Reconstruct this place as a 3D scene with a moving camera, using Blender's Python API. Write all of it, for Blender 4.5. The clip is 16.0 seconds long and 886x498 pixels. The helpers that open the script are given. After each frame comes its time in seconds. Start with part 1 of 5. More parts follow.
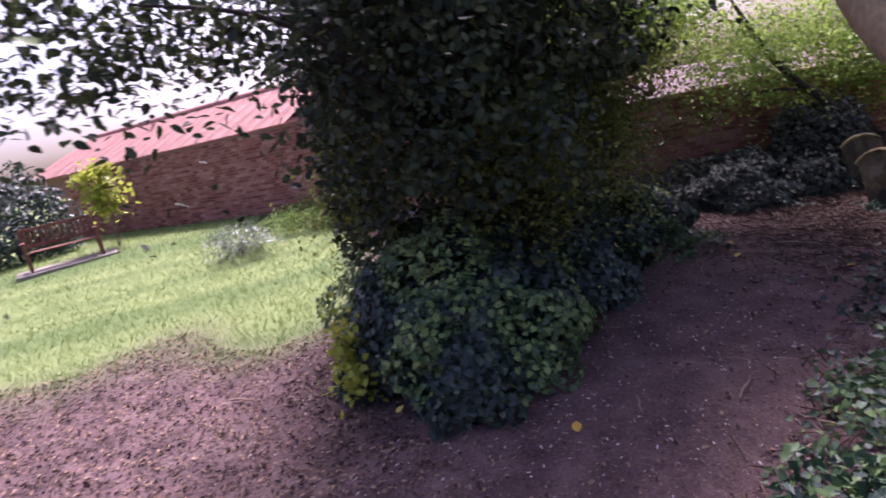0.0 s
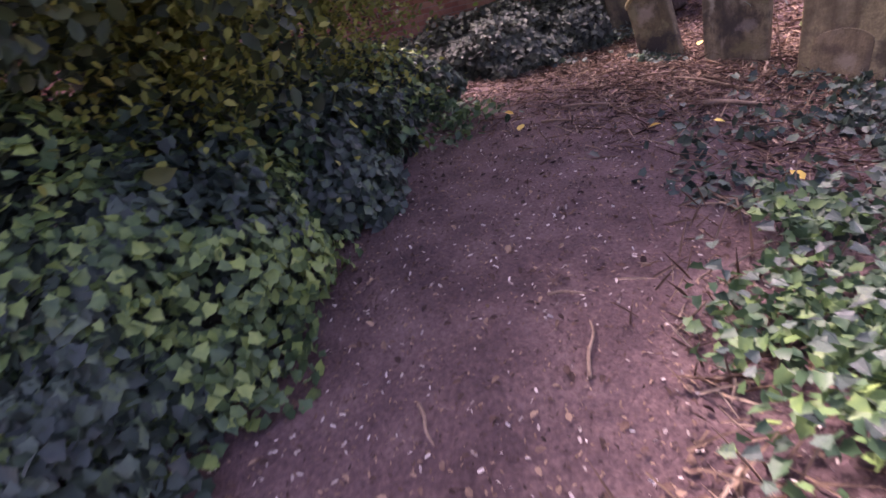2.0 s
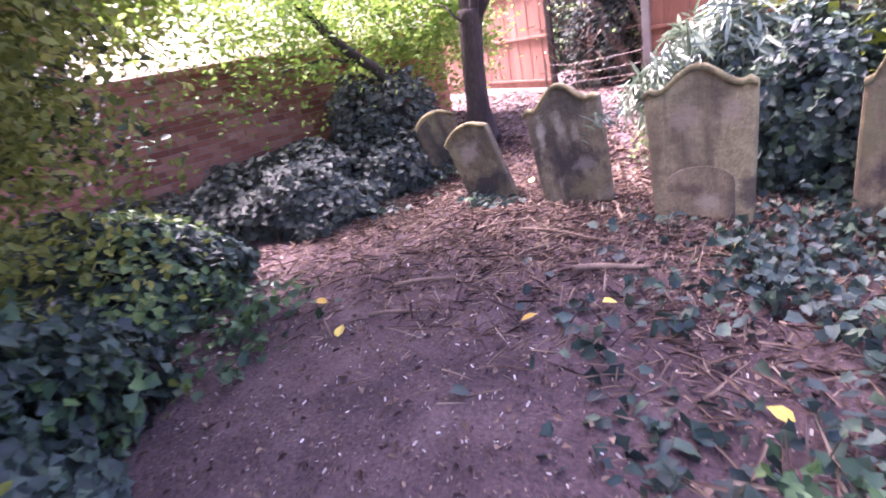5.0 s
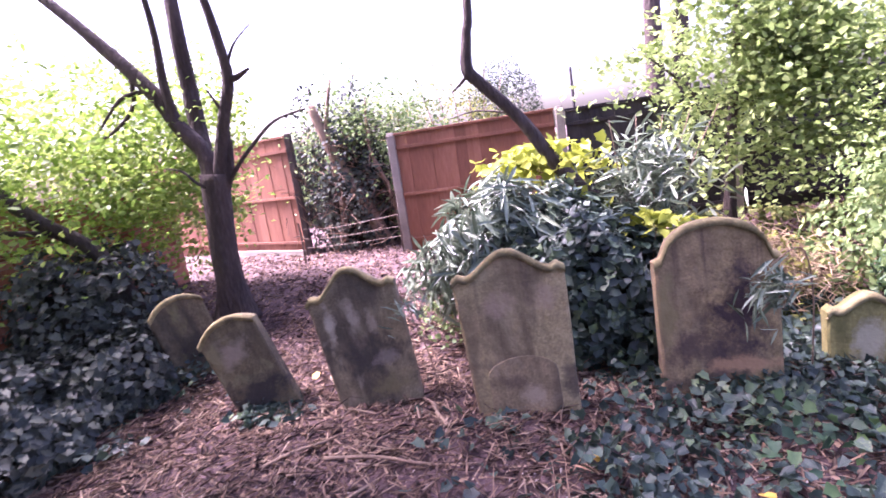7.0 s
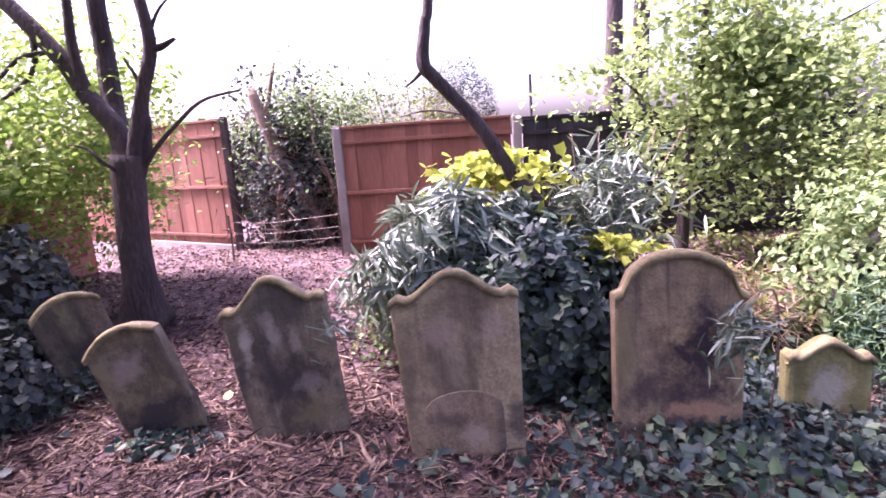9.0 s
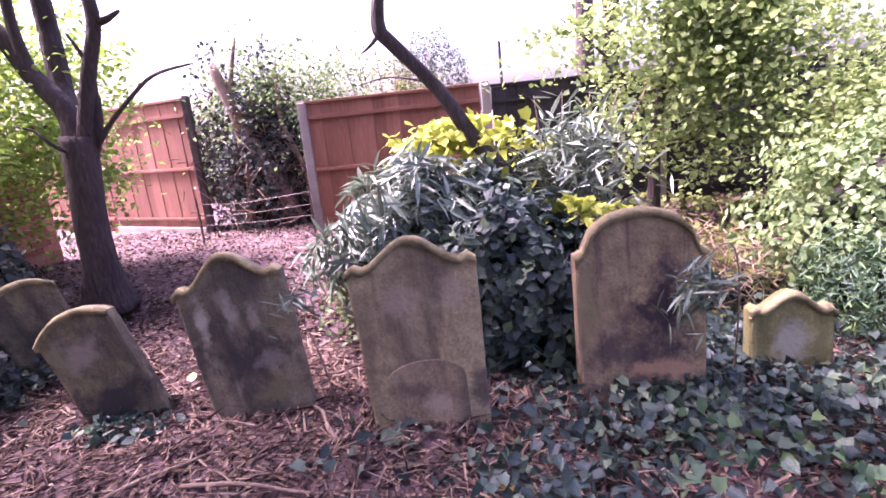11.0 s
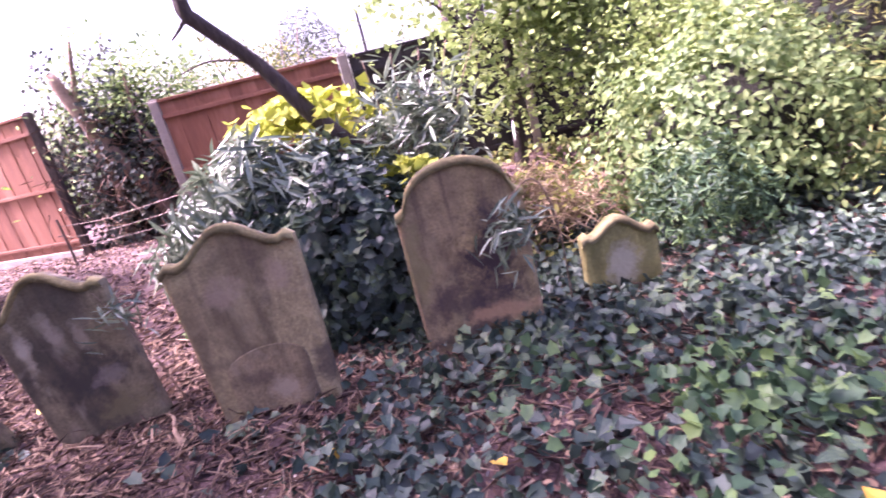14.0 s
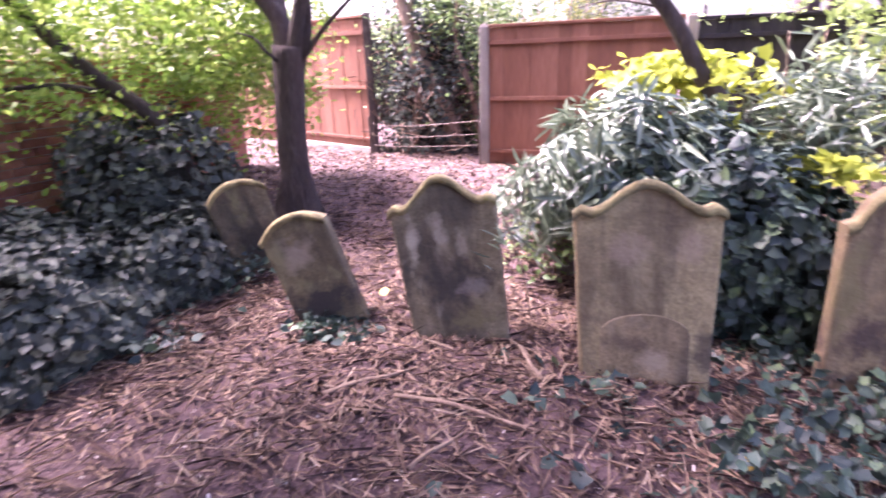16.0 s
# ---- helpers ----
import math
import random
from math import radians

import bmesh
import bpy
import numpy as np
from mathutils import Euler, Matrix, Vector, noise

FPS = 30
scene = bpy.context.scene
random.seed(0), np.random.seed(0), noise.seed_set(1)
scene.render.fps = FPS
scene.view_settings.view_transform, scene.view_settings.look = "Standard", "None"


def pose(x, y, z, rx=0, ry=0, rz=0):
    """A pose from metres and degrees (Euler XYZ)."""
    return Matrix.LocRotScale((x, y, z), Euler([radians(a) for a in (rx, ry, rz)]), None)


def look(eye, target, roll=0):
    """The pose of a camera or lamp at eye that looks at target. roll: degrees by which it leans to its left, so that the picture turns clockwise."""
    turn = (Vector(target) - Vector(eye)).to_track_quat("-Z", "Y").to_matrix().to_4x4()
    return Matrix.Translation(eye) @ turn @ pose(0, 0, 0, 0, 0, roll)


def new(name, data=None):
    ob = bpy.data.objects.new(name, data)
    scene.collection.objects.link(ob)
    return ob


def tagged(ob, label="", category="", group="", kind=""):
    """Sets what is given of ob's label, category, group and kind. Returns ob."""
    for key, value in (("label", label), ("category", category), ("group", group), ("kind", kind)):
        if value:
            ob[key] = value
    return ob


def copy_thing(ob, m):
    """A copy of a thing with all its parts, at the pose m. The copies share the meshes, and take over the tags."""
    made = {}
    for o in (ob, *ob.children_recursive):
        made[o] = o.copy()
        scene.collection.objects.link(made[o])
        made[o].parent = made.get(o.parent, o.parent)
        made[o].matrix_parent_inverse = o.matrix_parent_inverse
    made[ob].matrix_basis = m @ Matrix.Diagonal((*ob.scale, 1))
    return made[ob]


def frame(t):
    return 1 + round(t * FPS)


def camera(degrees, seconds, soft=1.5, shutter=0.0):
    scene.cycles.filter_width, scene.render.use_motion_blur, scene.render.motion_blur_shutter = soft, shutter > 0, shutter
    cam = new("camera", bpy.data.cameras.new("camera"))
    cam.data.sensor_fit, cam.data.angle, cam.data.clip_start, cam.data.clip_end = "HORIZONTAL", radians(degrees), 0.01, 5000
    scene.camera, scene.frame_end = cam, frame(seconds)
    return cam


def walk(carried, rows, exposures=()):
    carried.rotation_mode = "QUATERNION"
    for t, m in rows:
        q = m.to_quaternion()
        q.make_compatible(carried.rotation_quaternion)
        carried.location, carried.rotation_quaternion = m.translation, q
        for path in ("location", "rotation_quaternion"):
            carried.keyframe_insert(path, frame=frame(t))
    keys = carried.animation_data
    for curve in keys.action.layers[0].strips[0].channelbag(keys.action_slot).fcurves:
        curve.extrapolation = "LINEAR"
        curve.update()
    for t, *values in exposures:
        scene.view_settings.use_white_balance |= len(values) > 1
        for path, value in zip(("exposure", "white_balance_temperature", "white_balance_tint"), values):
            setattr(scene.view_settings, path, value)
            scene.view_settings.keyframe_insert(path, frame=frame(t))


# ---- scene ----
cam = camera(79.06, 16.0, soft=1.6, shutter=0.4)

PATH = [
    (0.0, 3.542, -6.196, 2.074, -14.08, 11.28, 79.54),
    (0.5, 3.278, -5.801, 1.876, -15.37, 13.77, 74.19),
    (1.0, 2.833, -5.486, 1.641, -18.60, 13.09, 67.08),
    (1.5, 2.412, -5.398, 1.521, -24.52, 11.26, 60.78),
    (2.0, 1.836, -5.237, 1.407, -29.50, 10.39, 54.31),
    (2.5, 1.626, -4.895, 1.399, -28.01, 12.89, 51.14),
    (3.0, 1.474, -4.427, 1.540, -25.71, 17.94, 50.35),
    (3.2, 1.451, -4.269, 1.479, -23.77, 20.03, 48.37),
    (5.3, 0.384, -4.087, 1.346, -19.55, 5.49, 28.00),
    (5.5, 0.129, -4.070, 1.277, -17.14, 3.25, 20.86),
    (6.0, -0.001, -3.768, 1.516, -14.64, 2.80, 10.82),
    (6.5, 0.050, -3.602, 1.510, -12.65, 3.59, 8.62),
    (7.0, 0.112, -3.416, 1.612, -11.10, 8.48, 6.66),
    (7.5, 0.233, -3.236, 1.565, -13.32, 9.50, 5.66),
    (8.0, 0.206, -3.127, 1.575, -12.22, 6.41, 3.89),
    (8.5, 0.001, -3.096, 1.658, -12.27, 4.29, 4.39),
    (9.0, 0.088, -3.017, 1.623, -11.69, 3.68, 1.58),
    (9.2, 0.144, -3.000, 1.671, -11.70, 4.10, 1.24),
    (11.3, 0.239, -2.937, 1.465, -14.31, 6.28, -1.10),
    (11.5, 0.218, -2.905, 1.413, -14.21, 7.09, -2.97),
    (12.0, 0.498, -3.008, 1.380, -17.02, 9.17, -9.99),
    (12.5, 0.846, -3.147, 1.432, -19.61, 12.33, -13.02),
    (13.0, 0.905, -3.122, 1.414, -20.10, 13.77, -12.94),
    (13.5, 0.889, -3.046, 1.386, -19.61, 13.58, -11.12),
    (14.0, 0.825, -2.980, 1.389, -18.11, 13.22, -8.76),
    (14.5, 0.562, -2.888, 1.382, -17.49, 10.90, -1.10),
    (15.0, 0.187, -2.850, 1.418, -17.96, 6.35, 2.14),
    (15.5, -0.161, -2.832, 1.460, -18.97, 4.47, 4.24),
    (16.0, -0.329, -2.896, 1.532, -19.83, 2.03, 13.22),
]

EXPO = [(0.0, 1.3, 5800, 46), (0.6, 1.85, 5850, 44), (1.0, 2.5, 5900, 44), (1.5, 2.75, 6100, 46), (2.0, 2.65, 6500, 54), (2.5, 2.95, 6600, 58), (3.0, 3.75, 6300, 52),
        (5.3, 3.55, 5750, 50), (6.0, 3.2, 5700, 52), (7.0, 3.05, 5700, 54), (9.0, 2.8, 5700, 60), (12.5, 2.95, 5850, 64), (14.0, 3.0, 5900, 64), (15.0, 3.25, 5950, 58), (16.0, 3.35, 5900, 52)]
walk(cam, [(t, pose(x, y, z, 90 + pitch, roll, yaw)) for t, x, y, z, pitch, roll, yaw in PATH], EXPO)

# ---- light ----
SUN_ELEV, SUN_AZ = 57.0, 282.0          # azimuth from +y towards +x
world = bpy.data.worlds.new("world")
scene.world = world
world.use_nodes = True
wn = world.node_tree
sky = wn.nodes.new("ShaderNodeTexSky")
sky.sky_type = "NISHITA"
sky.sun_disc = False
sky.sun_elevation = radians(SUN_ELEV)
sky.sun_rotation = radians(SUN_AZ)
sky.dust_density = 6.0
sky.air_density = 1.0
sky.ozone_density = 0.6
wn.links.new(sky.outputs[0], wn.nodes["Background"].inputs[0])
wn.nodes["Background"].inputs[1].default_value = 0.12
sun_data = bpy.data.lights.new("sun", "SUN")
sun_data.energy = 4.4
sun_data.angle = radians(12)
sun_data.color = (1.0, 0.95, 0.86)
sun = new("sun", sun_data)
az, el = radians(SUN_AZ), radians(SUN_ELEV)
sun.matrix_world = look((20 * math.sin(az) * math.cos(el), 20 * math.cos(az) * math.cos(el), 20 * math.sin(el)), (0, 0, 0))


# ---- materials ----
def mat(name, stops, scale=6.0, fine=60.0, rough=0.85, bump=0.4, bump_scale=80.0, island=0.0, translucent=0.0,
        spec=0.3, metallic=0.0, dist=0.01, objrand=0.0, stretch=(1, 1, 1)):
    """A surface of two noises over a ramp of colours; island: value shift by piece; translucent: share of light let through."""
    m = bpy.data.materials.new(name)
    m.use_nodes = True
    nt = m.node_tree
    bsdf = nt.nodes["Principled BSDF"]
    tc = nt.nodes.new("ShaderNodeTexCoord")
    mp = nt.nodes.new("ShaderNodeMapping")
    mp.inputs["Scale"].default_value = stretch
    nt.links.new(tc.outputs["Object"], mp.inputs[0])
    n1, n2 = nt.nodes.new("ShaderNodeTexNoise"), nt.nodes.new("ShaderNodeTexNoise")
    n1.inputs["Scale"].default_value, n2.inputs["Scale"].default_value = scale, fine
    n1.inputs["Detail"].default_value, n2.inputs["Detail"].default_value = 5, 4
    nt.links.new(mp.outputs[0], n1.inputs[0])
    nt.links.new(mp.outputs[0], n2.inputs[0])
    mix = nt.nodes.new("ShaderNodeMix")
    mix.inputs[0].default_value = 0.42
    nt.links.new(n1.outputs[0], mix.inputs[2])
    nt.links.new(n2.outputs[0], mix.inputs[3])
    value = mix.outputs[0]
    for source, amount in (("island", island), ("object", objrand)):
        if amount:
            if source == "island":
                g = nt.nodes.new("ShaderNodeNewGeometry")
                out = g.outputs["Random Per Island"]
            else:
                g = nt.nodes.new("ShaderNodeObjectInfo")
                out = g.outputs["Random"]
            ma = nt.nodes.new("ShaderNodeMath")
            ma.operation = "MULTIPLY_ADD"
            ma.inputs[1].default_value = amount
            nt.links.new(out, ma.inputs[0])
            nt.links.new(value, ma.inputs[2])
            sb = nt.nodes.new("ShaderNodeMath")
            sb.operation = "SUBTRACT"
            sb.inputs[1].default_value = amount / 2
            nt.links.new(ma.outputs[0], sb.inputs[0])
            value = sb.outputs[0]
    ramp = nt.nodes.new("ShaderNodeValToRGB")
    els = ramp.color_ramp.elements
    while len(els) < len(stops):
        els.new(0.5)
    for e, (p, c) in zip(els, stops):
        e.position, e.color = p, (*c, 1)
    nt.links.new(value, ramp.inputs[0])
    nt.links.new(ramp.outputs[0], bsdf.inputs["Base Color"])
    bsdf.inputs["Roughness"].default_value = rough
    bsdf.inputs["Metallic"].default_value = metallic
    bsdf.inputs["Specular IOR Level"].default_value = spec
    if bump:
        n3 = nt.nodes.new("ShaderNodeTexNoise")
        n3.inputs["Scale"].default_value = bump_scale
        n3.inputs["Detail"].default_value = 5
        nt.links.new(mp.outputs[0], n3.inputs[0])
        b = nt.nodes.new("ShaderNodeBump")
        b.inputs["Strength"].default_value, b.inputs["Distance"].default_value = bump, dist
        nt.links.new(n3.outputs[0], b.inputs["Height"])
        nt.links.new(b.outputs[0], bsdf.inputs["Normal"])
    if translucent:
        tr = nt.nodes.new("ShaderNodeBsdfTranslucent")
        ms = nt.nodes.new("ShaderNodeMixShader")
        ms.inputs[0].default_value = translucent
        nt.links.new(ramp.outputs[0], tr.inputs[0])
        nt.links.new(bsdf.outputs[0], ms.inputs[1])
        nt.links.new(tr.outputs[0], ms.inputs[2])
        nt.links.new(ms.outputs[0], nt.nodes["Material Output"].inputs[0])
    return m


M_EARTH = mat("mulch_earth", [(0.3, (0.042, 0.025, 0.026)), (0.5, (0.092, 0.056, 0.055)), (0.72, (0.17, 0.115, 0.105))], 3, 45, 0.95, 0.8, 60, dist=0.02)
M_LITTER = mat("dry_litter", [(0.2, (0.032, 0.018, 0.015)), (0.5, (0.092, 0.053, 0.039)), (0.8, (0.26, 0.175, 0.115))], 3, 30, 0.9, 0.3, 90, island=0.7)
M_CHIP = mat("pale_chips", [(0.3, (0.25, 0.2, 0.17)), (0.7, (0.55, 0.48, 0.42))], 5, 40, 0.9, 0.2, island=0.5)
M_GRASS = mat("grass", [(0.25, (0.07, 0.13, 0.025)), (0.55, (0.15, 0.24, 0.05)), (0.8, (0.28, 0.34, 0.11))], 0.6, 12, 0.7, 0, island=0.5, translucent=0.35)
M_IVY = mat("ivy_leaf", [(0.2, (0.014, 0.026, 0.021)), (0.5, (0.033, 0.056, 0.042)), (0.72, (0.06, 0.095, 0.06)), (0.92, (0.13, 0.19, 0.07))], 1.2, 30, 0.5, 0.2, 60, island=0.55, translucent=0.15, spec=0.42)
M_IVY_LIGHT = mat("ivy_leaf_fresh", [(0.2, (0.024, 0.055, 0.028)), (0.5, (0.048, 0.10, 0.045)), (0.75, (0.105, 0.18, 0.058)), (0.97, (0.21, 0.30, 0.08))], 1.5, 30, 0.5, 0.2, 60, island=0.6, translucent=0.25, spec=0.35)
M_YEW = mat("dark_foliage", [(0.2, (0.012, 0.02, 0.009)), (0.5, (0.028, 0.045, 0.018)), (0.8, (0.07, 0.09, 0.03))], 0.9, 20, 0.55, 0, island=0.6, translucent=0.2)
M_LIME = mat("bright_leaf", [(0.2, (0.11, 0.19, 0.03)), (0.5, (0.20, 0.31, 0.05)), (0.8, (0.36, 0.46, 0.10))], 1.0, 20, 0.5, 0, island=0.55, translucent=0.5)
M_GREEN = mat("mid_green_leaf", [(0.2, (0.08, 0.13, 0.045)), (0.5, (0.15, 0.225, 0.08)), (0.8, (0.27, 0.34, 0.13))], 1.0, 20, 0.5, 0, island=0.55, translucent=0.42)
M_MAPLE = mat("maple_leaf", [(0.2, (0.13, 0.18, 0.055)), (0.5, (0.23, 0.315, 0.095)), (0.8, (0.40, 0.47, 0.17))], 1.0, 20, 0.5, 0, island=0.6, translucent=0.5)
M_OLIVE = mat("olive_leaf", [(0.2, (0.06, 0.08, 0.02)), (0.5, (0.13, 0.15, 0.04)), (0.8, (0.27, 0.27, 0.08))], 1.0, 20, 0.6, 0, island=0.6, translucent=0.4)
# olive leaf brightened and yellowed, sunlight being part of the colour
M_OLIVE_LIT = mat("olive_leaf_sunlit", [(0.2, (0.10, 0.12, 0.025)), (0.5, (0.21, 0.23, 0.05)), (0.8, (0.38, 0.37, 0.10))], 1.0, 20, 0.6, 0, island=0.6, translucent=0.5)
# pale end of the ramp stands partly for sky glint on the leaves
M_STRAP = mat("strap_leaf", [(0.2, (0.055, 0.085, 0.05)), (0.5, (0.14, 0.185, 0.115)), (0.8, (0.31, 0.36, 0.25))], 2, 20, 0.34, 0, island=0.5, translucent=0.2, spec=0.7)
M_DRY = mat("dry_stalk", [(0.2, (0.16, 0.11, 0.06)), (0.6, (0.34, 0.25, 0.15)), (0.9, (0.5, 0.4, 0.27))], 3, 20, 0.8, 0, island=0.5, translucent=0.2)
M_STRAW = mat("brown_straw", [(0.2, (0.09, 0.055, 0.035)), (0.6, (0.19, 0.125, 0.085)), (0.9, (0.36, 0.27, 0.19))], 3, 20, 0.85, 0, island=0.7)
M_IVY_OLD = mat("old_ivy_leaf", [(0.2, (0.02, 0.026, 0.022)), (0.5, (0.05, 0.06, 0.048)), (0.8, (0.11, 0.125, 0.09))], 1.2, 30, 0.6, 0.2, 60, island=0.6, translucent=0.1, spec=0.28)
# lighter green ivy, raised further to stand for sunlight on the bush
M_IVY_SUNLIT = mat("ivy_leaf_sunlit", [(0.2, (0.05, 0.095, 0.045)), (0.45, (0.11, 0.18, 0.07)), (0.7, (0.22, 0.31, 0.09)), (0.95, (0.36, 0.43, 0.13))], 1.5, 30, 0.5, 0.2, 60, island=0.6, translucent=0.3, spec=0.4)
M_YELLOW = mat("yellow_leaf", [(0.2, (0.24, 0.28, 0.03)), (0.6, (0.38, 0.42, 0.06)), (0.9, (0.52, 0.5, 0.12))], 3, 20, 0.5, 0, island=0.4, translucent=0.45)
M_FALLEN = mat("fallen_yellow_leaf", [(0.2, (0.45, 0.26, 0.03)), (0.7, (0.65, 0.48, 0.10))], 3, 20, 0.6, 0, objrand=0.5)
M_BARK = mat("dark_bark", [(0.3, (0.028, 0.021, 0.019)), (0.55, (0.065, 0.048, 0.042)), (0.8, (0.12, 0.095, 0.085))], 6, 50, 0.95, 1.0, 30, dist=0.03, stretch=(1, 1, 0.3))
M_BARK_PALE = mat("pale_bark", [(0.25, (0.10, 0.075, 0.045)), (0.55, (0.23, 0.17, 0.10)), (0.8, (0.36, 0.28, 0.17))], 5, 50, 0.9, 0.7, 35, dist=0.02, stretch=(1, 1, 0.35))
M_STICK = mat("dead_stick", [(0.3, (0.10, 0.065, 0.045)), (0.7, (0.30, 0.21, 0.15))], 10, 60, 0.9, 0.5, 80)
M_SLATE = mat("stone_slab", [(0.3, (0.10, 0.08, 0.075)), (0.7, (0.24, 0.2, 0.19))], 5, 50, 0.8, 0.5, 40)
M_FENCE = mat("orange_fence_board", [(0.25, (0.115, 0.047, 0.03)), (0.55, (0.20, 0.083, 0.05)), (0.8, (0.275, 0.128, 0.083))], 3, 40, 0.8, 0.4, 60, objrand=0.25, stretch=(1, 1, 0.15))
M_FENCE_DARK = mat("dark_fence_board", [(0.3, (0.018, 0.015, 0.018)), (0.7, (0.05, 0.042, 0.045))], 3, 40, 0.85, 0.4, 60, objrand=0.3, stretch=(1, 1, 0.15))
M_CONC = mat("weathered_concrete", [(0.3, (0.16, 0.13, 0.11)), (0.7, (0.33, 0.29, 0.25))], 4, 60, 0.95, 0.5, 80)
M_BRICK = mat("red_brick", [(0.2, (0.17, 0.06, 0.045)), (0.5, (0.32, 0.125, 0.09)), (0.75, (0.42, 0.21, 0.16)), (0.95, (0.5, 0.36, 0.3))], 1.2, 30, 0.95, 0.5, 60, island=0.5)
M_BRICK_PART = mat("red_brick_single", [(0.2, (0.17, 0.06, 0.045)), (0.5, (0.32, 0.125, 0.09)), (0.75, (0.42, 0.21, 0.16)), (0.95, (0.5, 0.36, 0.3))], 4, 40, 0.95, 0.5, 60, objrand=0.5)
M_MORTAR = mat("mortar", [(0.3, (0.2, 0.16, 0.14)), (0.7, (0.34, 0.29, 0.25))], 6, 60, 0.95, 0.4, 90)
M_ROOF = mat("red_roof_tile", [(0.3, (0.26, 0.12, 0.10)), (0.7, (0.42, 0.24, 0.2))], 2, 20, 0.9, 0.3, 30)
M_BENCH = mat("brown_bench_wood", [(0.3, (0.10, 0.035, 0.022)), (0.7, (0.24, 0.095, 0.06))], 5, 50, 0.6, 0.3, 60)
M_METAL = mat("rusty_wire", [(0.3, (0.05, 0.035, 0.03)), (0.7, (0.16, 0.12, 0.10))], 20, 80, 0.6, 0.2, metallic=0.6)
M_RENDERWALL = mat("shed_wall", [(0.3, (0.2, 0.12, 0.1)), (0.7, (0.33, 0.2, 0.17))], 3, 30, 0.95, 0.3)


def stone_mat(name, base, stain, lichen, streak=0.6, patches=()):
    """Weathered sandstone: mottled grain, soot running down in soft streaks, pale lichen blotches, pitted relief."""
    m = mat(name, [(0.3, tuple(c * 0.5 for c in base)), (0.5, base), (0.66, tuple(min(1, c * 1.5) for c in base))], 9, 70, 0.95, 0.7, 26, dist=0.014)
    nt = m.node_tree
    bsdf = nt.nodes["Principled BSDF"]
    tc = nt.nodes.new("ShaderNodeTexCoord")

    def blotch(scale, stretch, lo, hi, seed):
        mp = nt.nodes.new("ShaderNodeMapping")
        mp.inputs["Scale"].default_value = stretch
        mp.inputs["Location"].default_value = (seed, seed * 2, seed * 3)
        n = nt.nodes.new("ShaderNodeTexNoise")
        n.inputs["Scale"].default_value, n.inputs["Detail"].default_value, n.inputs["Distortion"].default_value = scale, 6, 0.8
        r = nt.nodes.new("ShaderNodeValToRGB")
        r.color_ramp.elements[0].position, r.color_ramp.elements[1].position = lo, hi
        nt.links.new(tc.outputs["Object"], mp.inputs[0])
        nt.links.new(mp.outputs[0], n.inputs[0])
        nt.links.new(n.outputs[0], r.inputs[0])
        return r.outputs[0]

    colour = bsdf.inputs["Base Color"].links[0].from_socket
    seed = len(name) * 0.37
    for fac, tint in ((blotch(2.6, (1.0, 1.0, 0.45), 0.46, 0.62, seed), stain), (blotch(5.5, (1.0, 1.0, 0.8), 0.56, 0.68, seed + 5), lichen), (blotch(9, (1.3, 1.3, 0.12), 0.52, 0.75, seed + 9), tuple(c * 0.7 for c in stain))):
        mx = nt.nodes.new("ShaderNodeMix")
        mx.data_type = "RGBA"
        k = nt.nodes.new("ShaderNodeMath")
        k.operation = "MULTIPLY"
        k.inputs[1].default_value = streak
        nt.links.new(fac, k.inputs[0])
        nt.links.new(k.outputs[0], mx.inputs[0])
        nt.links.new(colour, mx.inputs[6])
        mx.inputs[7].default_value = (*tint, 1)
        colour = mx.outputs[2]
    # shaped stains, flakes and darker feet: (x, z, half width, half height, colour, strength)
    for k, (px, pz, rx, rz, tint, strength) in enumerate(patches):
        mp = nt.nodes.new("ShaderNodeMapping")
        mp.inputs["Location"].default_value = (-px / rx, 0, -pz / rz)
        mp.inputs["Scale"].default_value = (1 / rx, 0.01, 1 / rz)
        wob = nt.nodes.new("ShaderNodeTexNoise")
        wob.inputs["Scale"].default_value, wob.inputs["Detail"].default_value, wob.inputs["Roughness"].default_value = 6 + k, 8, 0.68
        nt.links.new(tc.outputs["Object"], wob.inputs[0])
        nt.links.new(tc.outputs["Object"], mp.inputs[0])
        ln = nt.nodes.new("ShaderNodeVectorMath")
        ln.operation = "LENGTH"
        nt.links.new(mp.outputs[0], ln.inputs[0])
        ad = nt.nodes.new("ShaderNodeMath")
        ad.operation = "MULTIPLY_ADD"
        ad.inputs[1].default_value = 3.0
        nt.links.new(wob.outputs[0], ad.inputs[0])
        nt.links.new(ln.outputs["Value"], ad.inputs[2])
        rg = nt.nodes.new("ShaderNodeMapRange")
        rg.inputs["From Min"].default_value, rg.inputs["From Max"].default_value = 1.8, 2.35
        rg.inputs["To Min"].default_value, rg.inputs["To Max"].default_value = strength, 0.0
        nt.links.new(ad.outputs[0], rg.inputs["Value"])
        mx = nt.nodes.new("ShaderNodeMix")
        mx.data_type = "RGBA"
        nt.links.new(rg.outputs[0], mx.inputs[0])
        nt.links.new(colour, mx.inputs[6])
        mx.inputs[7].default_value = (*tint, 1)
        colour = mx.outputs[2]
    nt.links.new(colour, bsdf.inputs["Base Color"])
    return m


# ---- building helpers ----
def link(name, bm, material, parent=None, label="", smooth=False):
    me = bpy.data.meshes.new(name)
    bm.to_mesh(me)
    bm.free()
    me.materials.append(material)
    if smooth:
        me.polygons.foreach_set("use_smooth", np.ones(len(me.polygons), dtype=bool))
    ob = new(name, me)
    if parent is not None:
        ob.parent = parent
    if label:
        ob["label"] = label
    return ob


